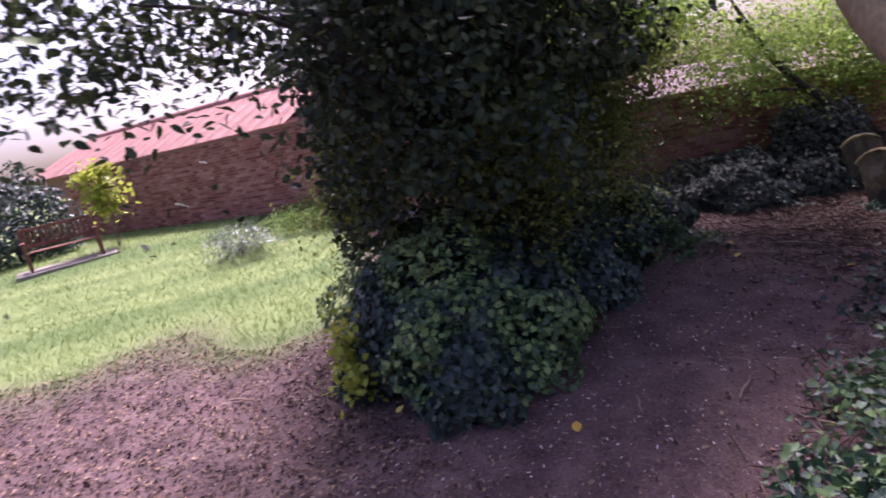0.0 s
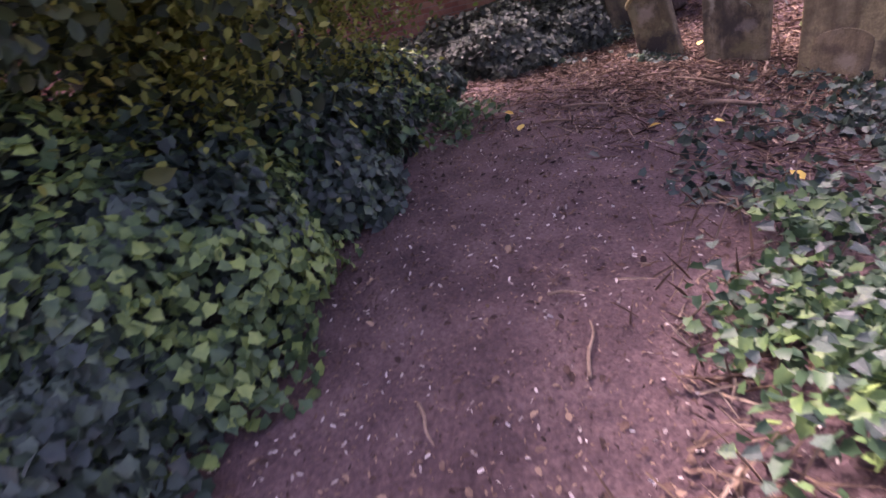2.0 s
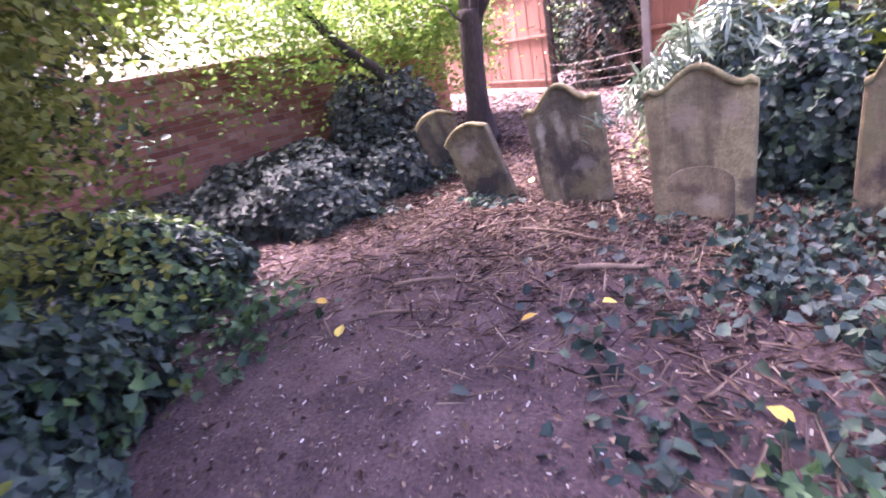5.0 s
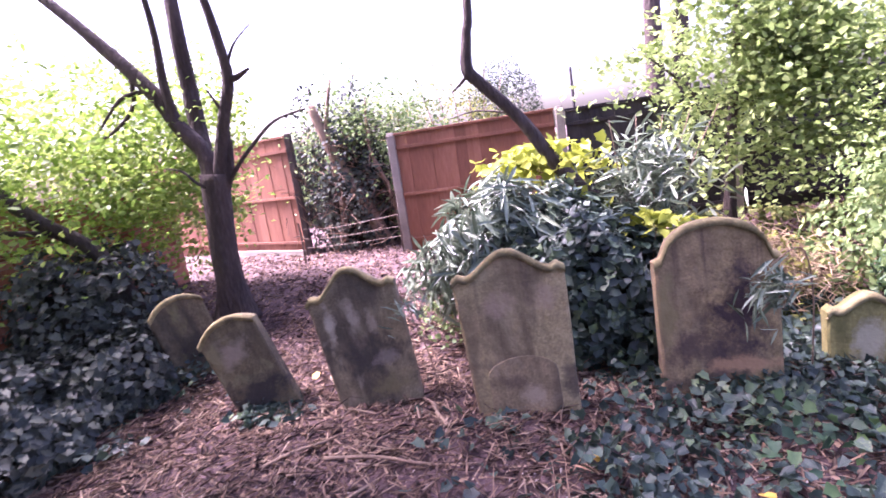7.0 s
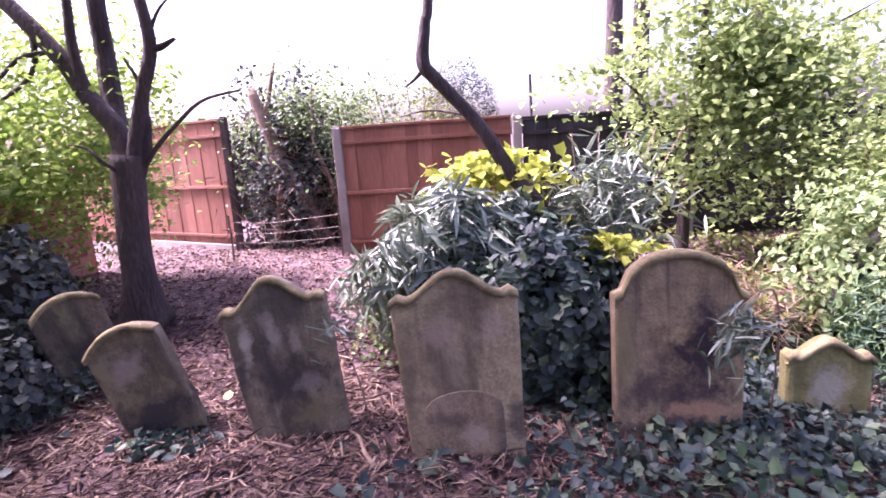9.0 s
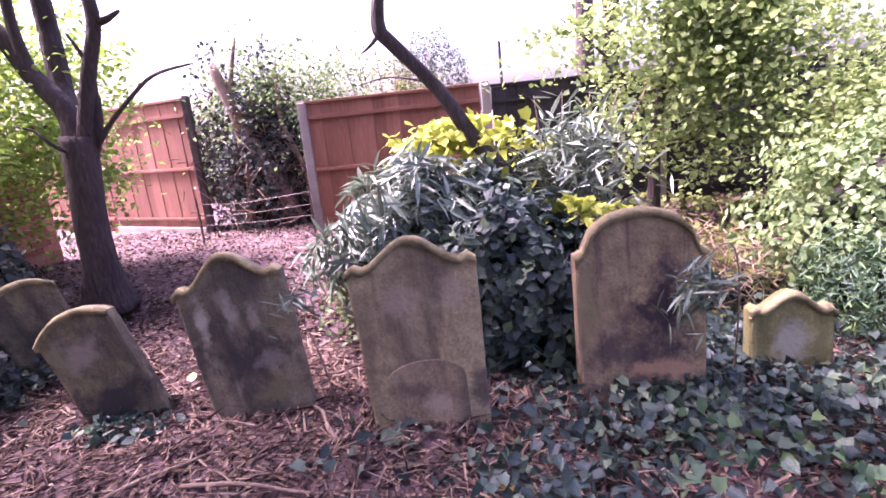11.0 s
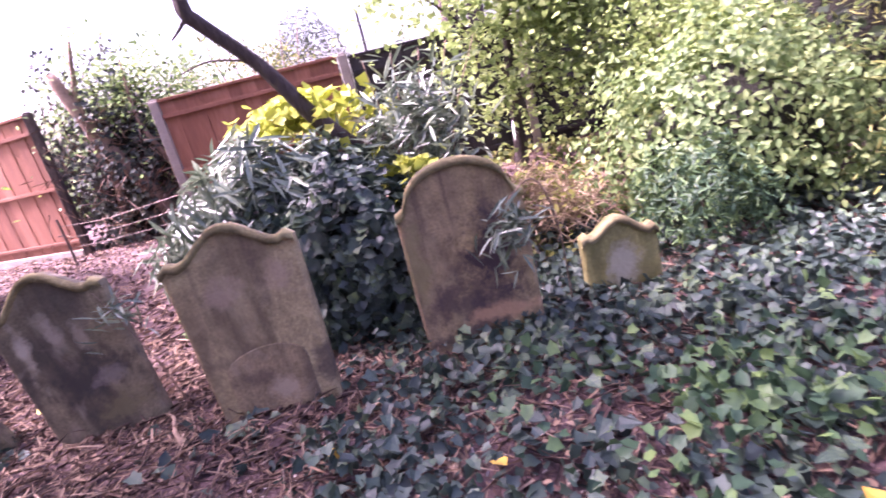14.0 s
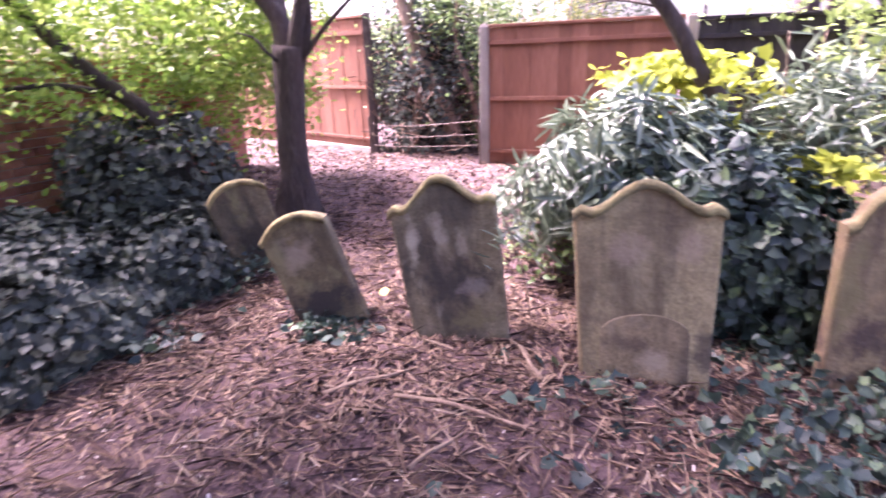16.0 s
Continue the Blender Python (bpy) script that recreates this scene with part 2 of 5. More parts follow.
def part(name, bm, material, parent, label="", smooth=False):
    return link(name, bm, material, parent, label, smooth)


def thing(name, label, category, group="", kind="", at=None):
    ob = new(name)
    if at is not None:
        ob.matrix_world = at
    return tagged(ob, label, category, group, kind)


def box(bm, x0, x1, y0, y1, z0, z1, bevel=0.0, m=None):
    r = bmesh.ops.create_cube(bm, size=1.0)
    vs = r["verts"]
    for v in vs:
        v.co = Vector(((x0 + x1) / 2 + v.co.x * (x1 - x0), (y0 + y1) / 2 + v.co.y * (y1 - y0), (z0 + z1) / 2 + v.co.z * (z1 - z0)))
    if bevel:
        es = list({e for v in vs for e in v.link_edges})
        out = bmesh.ops.bevel(bm, geom=es, offset=bevel, segments=2, affect="EDGES", profile=0.6)
        vs = list({v for f in out["faces"] for v in f.verts} | {v for v in vs if v.is_valid})
    if m is not None:
        bmesh.ops.transform(bm, matrix=m, verts=[v for v in vs if v.is_valid])
    return bm


def tube(bm, pts, radii, seg=10, wobble=0.0, seed=1, flare=0.0):
    """A tapered limb through the points, smoothed, with a lumpy skin."""
    rnd = random.Random(seed)
    pts = [Vector(p) for p in pts]
    dense, rad = [], []
    n = len(pts)
    for i in range(n - 1):
        p0, p1, p2, p3 = pts[max(i - 1, 0)], pts[i], pts[i + 1], pts[min(i + 2, n - 1)]
        for k in range(5):
            u = k / 5
            dense.append(0.5 * (2 * p1 + (p2 - p0) * u + (2 * p0 - 5 * p1 + 4 * p2 - p3) * u * u + (3 * p1 - p0 - 3 * p2 + p3) * u ** 3))
            rad.append(radii[i] * (1 - u) + radii[i + 1] * u)
    dense.append(pts[-1])
    rad.append(radii[-1])
    rings = []
    up = Vector((0.31, 0.92, 0.2))
    for i, (p, r) in enumerate(zip(dense, rad)):
        d = (dense[min(i + 1, len(dense) - 1)] - dense[max(i - 1, 0)]).normalized()
        a = d.cross(up).normalized()
        b = d.cross(a)
        ring = []
        for s in range(seg):
            th = 2 * math.pi * s / seg
            k = 1 + wobble * (noise.noise(Vector((p.x * 4 + math.cos(th), p.y * 4 + math.sin(th), p.z * 2.5 + seed))) + 0.35 * math.sin(3 * th + p.z * 2 + seed))
            if flare and i < 4:
                k *= 1 + flare * (1 - i / 4) * (1 + 0.4 * math.sin(4 * th + seed))
            ring.append(bm.verts.new(p + (a * math.cos(th) + b * math.sin(th)) * r * k))
        rings.append(ring)
    for r0, r1 in zip(rings, rings[1:]):
        for s in range(seg):
            bm.faces.new((r0[s], r0[(s + 1) % seg], r1[(s + 1) % seg], r1[s]))
    bm.faces.new(list(reversed(rings[0])))
    bm.faces.new(rings[-1])
    return bm


def smoothstep(a, b, x):
    u = np.clip((x - a) / (b - a), 0, 1)
    return u * u * (3 - 2 * u)


def height(x, y):
    """The lie of the land."""
    x, y = np.asarray(x, float), np.asarray(y, float)
    h = -0.12 * smoothstep(-4.2, -6.5, y) * smoothstep(-6, -1, x)
    h = h + 0.5 * smoothstep(-2.5, -11, x) * smoothstep(-5.0, -8.0, y)
    h = h + 0.05 * np.exp(-((x + 0.3) ** 2 + (y + 3.2) ** 2) / 1.2)
    h = h + 0.30 * smoothstep(0.4, 2.6, y)
    h = h + 0.012 * np.sin(3.1 * x + 1.3 * y) * np.sin(2.3 * y - 0.7 * x) + 0.006 * np.sin(9 * x + 2) * np.sin(8 * y)
    return h


def path_right(y):
    """x of the earth's edge on the ivy bed's side."""
    return np.interp(y, [-6.5, -5.0, -4.6, -4.2, -3.6, -2.9, -2.2, -1.7, -1.0, -0.4], [2.6, 1.75, 1.45, 1.25, 0.72, 0.55, 0.50, 0.30, 0.05, 0.25])


def lawn_amount(x, y):
    return smoothstep(0.0, 1.6, (-2.1 - x) * 0.9 + 0.3 * np.sin(1.3 * x + y) + 0.25 * np.sin(2.3 * y)) * smoothstep(-5.9, -6.9, y)


SHAPES = {
    "oval": [(0.27, 0.28), (0.25, 0.66)],
    "strap": [(0.065, 0.25), (0.06, 0.62)],
    "ivy": [(0.40, -0.03), (0.35, 0.32), (0.41, 0.50), (0.17, 0.76)],
    "blade": [(0.03, 0.0), (0.022, 0.5)],
    "needle": [(0.08, 0.2), (0.08, 0.7)],
    "chip": [(0.18, 0.1), (0.2, 0.8)],
}


def leaves(name, pos, nrm, size, shape, material, parent=None, seed=1, fold=0.12, droop=0.15, hang=0.0, label="", ob_made=True):
    """Many leaves in one mesh: each two halves folded on the midrib, at pos, facing nrm, turned at random (hang: tip turned down)."""
    rng = np.random.default_rng(seed)
    n = len(pos)
    pos, nrm = np.asarray(pos, float), np.asarray(nrm, float)
    size = np.broadcast_to(np.asarray(size, float), (n,))
    nrm = nrm / (np.linalg.norm(nrm, axis=1, keepdims=True) + 1e-9)
    t = rng.normal(size=(n, 3))
    t[:, 2] -= hang
    t -= (t * nrm).sum(1, keepdims=True) * nrm
    t /= np.linalg.norm(t, axis=1, keepdims=True) + 1e-9
    s = np.cross(t, nrm)
    half = SHAPES[shape]
    k = len(half)
    outline = [(0.0, 0.0)] + half + [(0.0, 1.0)] + [(-u, v) for u, v in reversed(half)]
    prof = np.array([(u, v, fold * abs(u) * 2 - droop * v * v) for u, v in outline])
    nv = len(prof)
    co = pos[:, None, :] + size[:, None, None] * (prof[None, :, 0, None] * s[:, None] + (prof[None, :, 1, None] - 0.3) * t[:, None] + prof[None, :, 2, None] * nrm[:, None])
    f1 = list(range(0, k + 2))
    f2 = [0] + list(range(k + 1, nv))
    idx = np.concatenate([np.arange(n)[:, None] * nv + np.array(f1), np.arange(n)[:, None] * nv + np.array(f2)], axis=1).reshape(-1)
    m = k + 2
    me = bpy.data.meshes.new(name)
    me.vertices.add(n * nv)
    me.vertices.foreach_set("co", co.reshape(-1))
    me.loops.add(len(idx))
    me.loops.foreach_set("vertex_index", idx.astype(np.int32))
    me.polygons.add(2 * n)
    me.polygons.foreach_set("loop_start", (np.arange(2 * n) * m).astype(np.int32))
    me.update(calc_edges=True)
    me.materials.append(material)
    ob = new(name, me)
    if parent is not None:
        ob.parent = parent
    if label:
        ob["label"] = label
    return ob


def shell(center, radii, n, seed, thick=0.25, low=-0.2, lump=0.18, flat=0.35):
    """Points on the lumpy skin of a dome, with outward normals."""
    rng = np.random.default_rng(seed)
    d = rng.normal(size=(int(n * 2.6), 3))
    d /= np.linalg.norm(d, axis=1, keepdims=True)
    d = d[d[:, 2] > low][:n]
    ph = rng.uniform(0, 6.28, 6)
    bump = np.sin(d[:, 0] * 5 + ph[0]) * np.sin(d[:, 1] * 5 + ph[1]) + 0.7 * np.sin(d[:, 2] * 7 + ph[2]) * np.sin(d[:, 0] * 9 + ph[3]) + 0.5 * np.sin(d[:, 1] * 14 + ph[4]) * np.sin(d[:, 2] * 13 + ph[5])
    r = 1 + lump * bump - thick * rng.random(len(d)) ** 1.6
    radii = np.array(radii)
    p = np.array(center) + d * r[:, None] * radii
    nn = d / radii
    nn /= np.linalg.norm(nn, axis=1, keepdims=True)
    nn = nn + rng.normal(scale=flat, size=nn.shape) + np.array([0, 0, 0.25])
    return p, nn


def sprays(center, radii, clusters, per, seed, spread=0.22, flat=0.4, inside=0.6):
    """Leaves in loose sprays that leave gaps between them."""
    rng = np.random.default_rng(seed)
    d = rng.normal(size=(clusters, 3))
    d /= np.linalg.norm(d, axis=1, keepdims=True)
    c = np.array(center) + d * (inside + (1 - inside) * rng.random((clusters, 1))) * np.array(radii)
    s = spread * rng.uniform(0.6, 1.4, (clusters, 1, 1))
    off = rng.normal(size=(clusters, per, 3)) * s * np.array([1, 1, flat])
    off[:, :, 2] -= 0.6 * (off[:, :, 0] ** 2 + off[:, :, 1] ** 2) / spread * 0.5
    p = (c[:, None, :] + off).reshape(-1, 3)
    nn = rng.normal(scale=0.55, size=p.shape) + np.array([0, 0, 0.8])
    return p, nn


def keep_above(p, nn, gap=0.015):
    ok = p[:, 2] > height(p[:, 0], p[:, 1]) + gap
    return p[ok], nn[ok]


# ---- ground ----
def axis_values(lo, hi, step):
    dense = np.arange(lo, hi + 1e-6, step)
    far = np.cumsum(step * 1.35 ** np.arange(1, 29))
    return np.concatenate([(lo - far)[::-1], dense, hi + far])


def ground():
    xs, ys = axis_values(-6.0, 4.2, 0.09), axis_values(-9.0, 4.4, 0.09)
    X, Y = np.meshgrid(xs, ys)
    Z = height(np.clip(X, -40, 40), np.clip(Y, -40, 40))
    rng = np.random.default_rng(5)
    Z = Z + rng.normal(scale=0.006, size=Z.shape) * (np.abs(X) < 7)
    nx, ny = len(xs), len(ys)
    co = np.stack([X, Y, Z], -1).reshape(-1, 3)
    i = np.arange((ny - 1) * (nx - 1))
    a = (i // (nx - 1)) * nx + i % (nx - 1)
    quads = np.stack([a, a + 1, a + nx + 1, a + nx], 1)
    me = bpy.data.meshes.new("ground")
    me.from_pydata(co.tolist(), [], quads.tolist())
    me.polygons.foreach_set("use_smooth", np.ones(len(me.polygons), dtype=bool))
    lawn = np.clip(lawn_amount(co[:, 0], co[:, 1]), 0, 1)
    att = me.attributes.new("lawn", "FLOAT", "POINT")
    att.data.foreach_set("value", lawn.astype(np.float32))
    m = M_EARTH.copy()
    m.name = "ground_earth_and_turf"
    nt = m.node_tree
    bsdf = nt.nodes["Principled BSDF"]
    at = nt.nodes.new("ShaderNodeAttribute")
    at.attribute_name = "lawn"
    ns = nt.nodes.new("ShaderNodeTexNoise")
    ns.inputs["Scale"].default_value = 9
    rp = nt.nodes.new("ShaderNodeValToRGB")
    rp.color_ramp.elements[0].position, rp.color_ramp.elements[0].color = 0.3, (0.07, 0.12, 0.03, 1)
    rp.color_ramp.elements[1].position, rp.color_ramp.elements[1].color = 0.7, (0.17, 0.22, 0.07, 1)
    nt.links.new(ns.outputs[0], rp.inputs[0])
    mx = nt.nodes.new("ShaderNodeMix")
    mx.data_type = "RGBA"
    base = bsdf.inputs["Base Color"].links[0].from_socket
    nt.links.new(at.outputs["Fac"], mx.inputs[0])
    nt.links.new(base, mx.inputs[6])
    nt.links.new(rp.outputs[0], mx.inputs[7])
    nt.links.new(mx.outputs[2], bsdf.inputs["Base Color"])
    me.materials.append(m)
    return tagged(new("ground", me), "bare brown mulch earth running into lawn", "ground", kind="structure")


ground()


# ---- brick boundary wall ----
def brick_wall(name, a, b, base, top, label, near=0.0, pier_at=(), seed=3):
    """A wall from a to b of separate bricks over a mortar core; near: metres from a built of single bricks."""
    a, b = Vector((*a, 0)), Vector((*b, 0))
    L = (b - a).length
    ang = math.atan2(b.y - a.y, b.x - a.x)
    root = thing(name, label, "brick wall", kind="structure", at=pose(a.x, a.y, base, 0, 0, math.degrees(ang)))
    bm = bmesh.new()
    box(bm, 0, L, -0.1, 0.1, -0.3, top - base)
    part("mortar_core", bm, M_MORTAR, root)
    bm = bmesh.new()
    box(bm, -0.03, L + 0.03, -0.15, 0.15, top - base, top - base + 0.07, 0.015)
    part("coping", bm, M_BRICK, root, "worn brick-on-edge coping")
    rng = random.Random(seed)
    verts, faces = [], []
    single = 0
    course, i = 0.0, 0
    shared = []
    for k in range(5):
        bm = bmesh.new()
        w = 0.212 + 0.003 * k
        box(bm, 0, w, -0.012, 0.012, 0, 0.064, 0.004)
        me = bpy.data.meshes.new("brick")
        bm.to_mesh(me)
        bm.free()
        me.materials.append(M_BRICK_PART)
        shared.append(me)
    while course < top - base - 0.05:
        x = -0.11 * (i % 2)
        while x < L:
            x0, x1 = max(x + 0.005, 0), min(x + 0.22, L)
            if x1 - x0 > 0.05:
                for side in (-1, 1):
                    proud = rng.uniform(0.0, 0.009)
                    if side < 0 and near > 0 and x0 < near and x1 - x0 > 0.2 and single < 300 and course > 0.35:
                        ob = new("brick", rng.choice(shared))
                        ob.parent = root
                        ob.matrix_local = pose(x0, -0.1 - proud * 0.5, course + 0.005, 0, rng.uniform(-0.6, 0.6), 0)
                        single += 1
                        continue
                    y0, y1 = (-0.112 - proud, -0.09) if side < 0 else (0.09, 0.112 + proud)
                    z0, z1 = course + 0.005 + rng.uniform(-.002, .002), course + 0.07
                    s = len(verts)
                    verts += [(x0, y0, z0), (x1, y0, z0), (x1, y1, z0), (x0, y1, z0), (x0, y0, z1), (x1, y0, z1), (x1, y1, z1), (x0, y1, z1)]
                    faces += [(s, s + 1, s + 5, s + 4), (s + 1, s + 2, s + 6, s + 5), (s + 2, s + 3, s + 7, s + 6), (s + 3, s, s + 4, s + 7), (s + 4, s + 5, s + 6, s + 7)]
            x += 0.225
        course += 0.075
        i += 1
    me = bpy.data.meshes.new("brickwork")
    me.from_pydata(verts, [], faces)
    me.materials.append(M_BRICK)
    ob = new("brickwork", me)
    ob.parent = root
    ob["kind"] = "stuff"
    for p in pier_at:
        bm = bmesh.new()
        box(bm, p - 0.2, p + 0.2, -0.24, -0.1, -0.3, top - base + 0.02, 0.01)
        part("pier", bm, M_BRICK, root, "shallow brick pier")
    return root


brick_wall("wall_west", (-4.45, 3.2), (-5.65, -1.6), 0.0, 1.55, "low weathered red brick wall under ivy", near=1.0)
brick_wall("wall_garden", (-5.65, -1.6), (-16.2, -15.4), 0.2, 2.55, "tall old red brick garden wall beside lawn", pier_at=(4.0, 8.0, 12.2, 16.0))


# ---- headstones ----
def headstone(label, w, h, t, form, material, at, shoulder=0.12, panel=0.0, seed=1, group="row of headstones", edge_material=None, taper=0.0):
    """A carved slab: straight sides, shouldered top of the given form, a moulded edge, sunk below ground."""
    edge_material = edge_material or M_STONE_EDGE
    root = thing("headstone", label, "gravestone", group, at=at)
    top = []
    n = 16
    hs = h - shoulder
    if form == "ogee":
        for k in range(n + 1):
            u = -1 + 2 * k / n
            a = abs(u)
            if a > 0.72:
                z = hs - 0.012 + 0.03 * (a - 0.72) / 0.28 * (1 - (a - 0.72) / 0.28) * 4
            else:
                z = hs + shoulder * (0.5 + 0.5 * math.cos(math.pi * a / 0.72)) ** 0.75
            top.append((u * w / 2, z))
    elif form == "arch":
        for k in range(n + 1):
            u = -1 + 2 * k / n
            a = abs(u)
            if a > 0.8:
                z = hs + 0.02 * math.sin((a - 0.8) / 0.2 * math.pi)
            else:
                z = hs + shoulder * math.sqrt(max(0, 1 - (a / 0.86) ** 2)) ** 0.9
            top.append((u * w / 2, z))
    else:
        for k in range(n + 1):
            u = -1 + 2 * k / n
            top.append((u * w / 2, hs + shoulder * (1 - abs(u) ** 2.2)))
    outline = [(-w / 2 * (1 - taper), -0.3)] + top + [(w / 2 * (1 - taper), -0.3)]
    bm = bmesh.new()

    def ring(y, inset):
        out = []
        for x, z in outline:
            out.append(bm.verts.new((x * (1 - inset * 2 / w), y, z - (inset if z > 0 else 0))))
        return out
    rings = [ring(-t / 2, 0.02), ring(-t / 2 + 0.006, 0.006), ring(-t / 2 + 0.03, 0.0), ring(t / 2 - 0.02, 0.0), ring(t / 2, 0.015)]
    for r0, r1 in zip(rings, rings[1:]):
        for k in range(len(outline)):
            j = (k + 1) % len(outline)
            bm.faces.new((r0[k], r0[j], r1[j], r1[k]))
    bm.faces.new(list(reversed(rings[0])))
    bm.faces.new(rings[-1])
    for f in list(bm.faces):
        if len(f.verts) > 6:
            bmesh.ops.triangulate(bm, faces=[f])
    bmesh.ops.recalc_face_normals(bm, faces=bm.faces[:])
    es = [e for e in bm.edges if e.calc_length() > 0.1]
    bmesh.ops.subdivide_edges(bm, edges=es, cuts=3, use_grid_fill=True)
    for v in bm.verts:
        q = Vector((v.co.x * 5 + seed, v.co.y * 5, v.co.z * 5))
        v.co.y += 0.007 * noise.noise(q)
        v.co.x += 0.006 * noise.noise(q * 2 + Vector((9, 0, 0)))
        v.co.z += 0.006 * noise.noise(q * 2 + Vector((0, 9, 0)))
    part("slab", bm, material, root)
    # raised hood along the top edge
    bm = bmesh.new()
    for (x0, z0), (x1, z1) in zip(top, top[1:]):
        y0 = -t / 2 - 0.026
        vs = [bm.verts.new(c) for c in ((x0, y0, z0 - 0.038), (x1, y0, z1 - 0.038), (x1, y0, z1 - 0.006), (x0, y0, z0 - 0.006),
                                        (x0, -t / 2 + 0.02, z0 - 0.045), (x1, -t / 2 + 0.02, z1 - 0.045), (x1, -t / 2 + 0.02, z1 + 0.006), (x0, -t / 2 + 0.02, z0 + 0.006))]
        for f in ((0, 1, 2, 3), (0, 4, 5, 1), (3, 2, 6, 7)):
            bm.faces.new([vs[i] for i in f])
    bmesh.ops.remove_doubles(bm, verts=bm.verts[:], dist=0.0005)
    part("moulded_edge", bm, edge_material, root, "mossy moulded edge", smooth=True)
    if panel:
        bm = bmesh.new()
        pts = [(-panel / 2, -0.25)] + [(panel / 2 * math.cos(math.pi * (1 - k / 10)), 0.24 + 0.1 * math.sin(math.pi * k / 10)) for k in range(11)] + [(panel / 2, -0.25)]
        f0 = [bm.verts.new((x, -t / 2 - 0.009, z)) for x, z in pts]
        f1 = [bm.verts.new((x * 1.03, -t / 2 + 0.02, z + 0.006)) for x, z in pts]
        bm.faces.new(list(reversed(f0)))
        for k in range(len(pts)):
            j = (k + 1) % len(pts)
            bm.faces.new((f0[k], f0[j], f1[j], f1[k]))
        bmesh.ops.recalc_face_normals(bm, faces=bm.faces[:])
        part("arched_panel", bm, M_STONE_PALE, root, "paler flaked arched base panel")
    return root


M_STONE_A = stone_mat("sandstone_buff", (0.30, 0.23, 0.12), (0.12, 0.085, 0.055), (0.33, 0.26, 0.15), 0.6,
                      [(-0.08, 0.64, 0.14, 0.13, (0.36, 0.26, 0.18), 0.6), (0.2, 0.68, 0.08, 0.12, (0.36, 0.26, 0.18), 0.6), (0.1, 0.7, 0.05, 0.2, (0.11, 0.08, 0.055), 0.65),
                       (-0.15, 0.3, 0.3, 0.1, (0.14, 0.10, 0.065), 0.6), (0.3, 0.15, 0.12, 0.2, (0.06, 0.045, 0.04), 0.7)])
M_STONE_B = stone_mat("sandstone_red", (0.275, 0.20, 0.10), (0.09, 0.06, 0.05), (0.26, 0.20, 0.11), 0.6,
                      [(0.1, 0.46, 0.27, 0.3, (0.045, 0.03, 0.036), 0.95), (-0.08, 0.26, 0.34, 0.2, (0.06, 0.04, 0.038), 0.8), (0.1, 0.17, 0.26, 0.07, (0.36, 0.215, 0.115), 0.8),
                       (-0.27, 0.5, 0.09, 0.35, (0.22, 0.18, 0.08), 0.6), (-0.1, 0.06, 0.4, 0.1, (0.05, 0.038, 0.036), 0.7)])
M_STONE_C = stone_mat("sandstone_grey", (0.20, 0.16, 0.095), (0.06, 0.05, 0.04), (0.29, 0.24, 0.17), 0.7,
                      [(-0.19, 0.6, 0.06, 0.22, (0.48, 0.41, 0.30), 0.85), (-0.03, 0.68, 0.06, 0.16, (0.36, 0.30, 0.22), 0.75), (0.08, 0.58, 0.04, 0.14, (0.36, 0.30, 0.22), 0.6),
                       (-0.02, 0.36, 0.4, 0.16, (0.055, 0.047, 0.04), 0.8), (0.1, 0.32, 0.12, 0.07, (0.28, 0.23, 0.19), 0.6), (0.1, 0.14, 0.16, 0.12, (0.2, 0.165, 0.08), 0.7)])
M_STONE_G = stone_mat("sandstone_dull", (0.15, 0.12, 0.07), (0.06, 0.05, 0.035), (0.2, 0.18, 0.08), 0.7, [(0.0, 0.25, 0.4, 0.2, (0.04, 0.035, 0.03), 0.7)])
M_STONE_D = stone_mat("stone_mossy", (0.23, 0.205, 0.075), (0.10, 0.09, 0.035), (0.27, 0.25, 0.11), 0.55,
                      [(0.0, 0.24, 0.14, 0.19, (0.36, 0.335, 0.24), 0.75), (-0.14, 0.2, 0.05, 0.3, (0.11, 0.105, 0.035), 0.7), (0.15, 0.2, 0.05, 0.3, (0.12, 0.115, 0.04), 0.6), (0.0, 0.04, 0.3, 0.08, (0.06, 0.055, 0.03), 0.7)])
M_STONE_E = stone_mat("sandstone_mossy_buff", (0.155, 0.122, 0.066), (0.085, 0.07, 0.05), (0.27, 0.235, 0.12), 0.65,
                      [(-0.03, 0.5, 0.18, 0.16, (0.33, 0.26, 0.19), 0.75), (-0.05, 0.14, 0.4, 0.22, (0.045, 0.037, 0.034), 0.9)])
M_STONE_PALE = stone_mat("sandstone_flaked", (0.25, 0.18, 0.10), (0.12, 0.09, 0.06), (0.34, 0.26, 0.17), 0.7, [(0.06, 0.1, 0.1, 0.09, (0.4, 0.31, 0.21), 0.7), (-0.1, 0.2, 0.14, 0.06, (0.1, 0.07, 0.05), 0.7)])
M_STONE_EDGE = stone_mat("mossy_stone_edge", (0.19, 0.155, 0.072), (0.09, 0.075, 0.04), (0.31, 0.27, 0.13), 0.75)

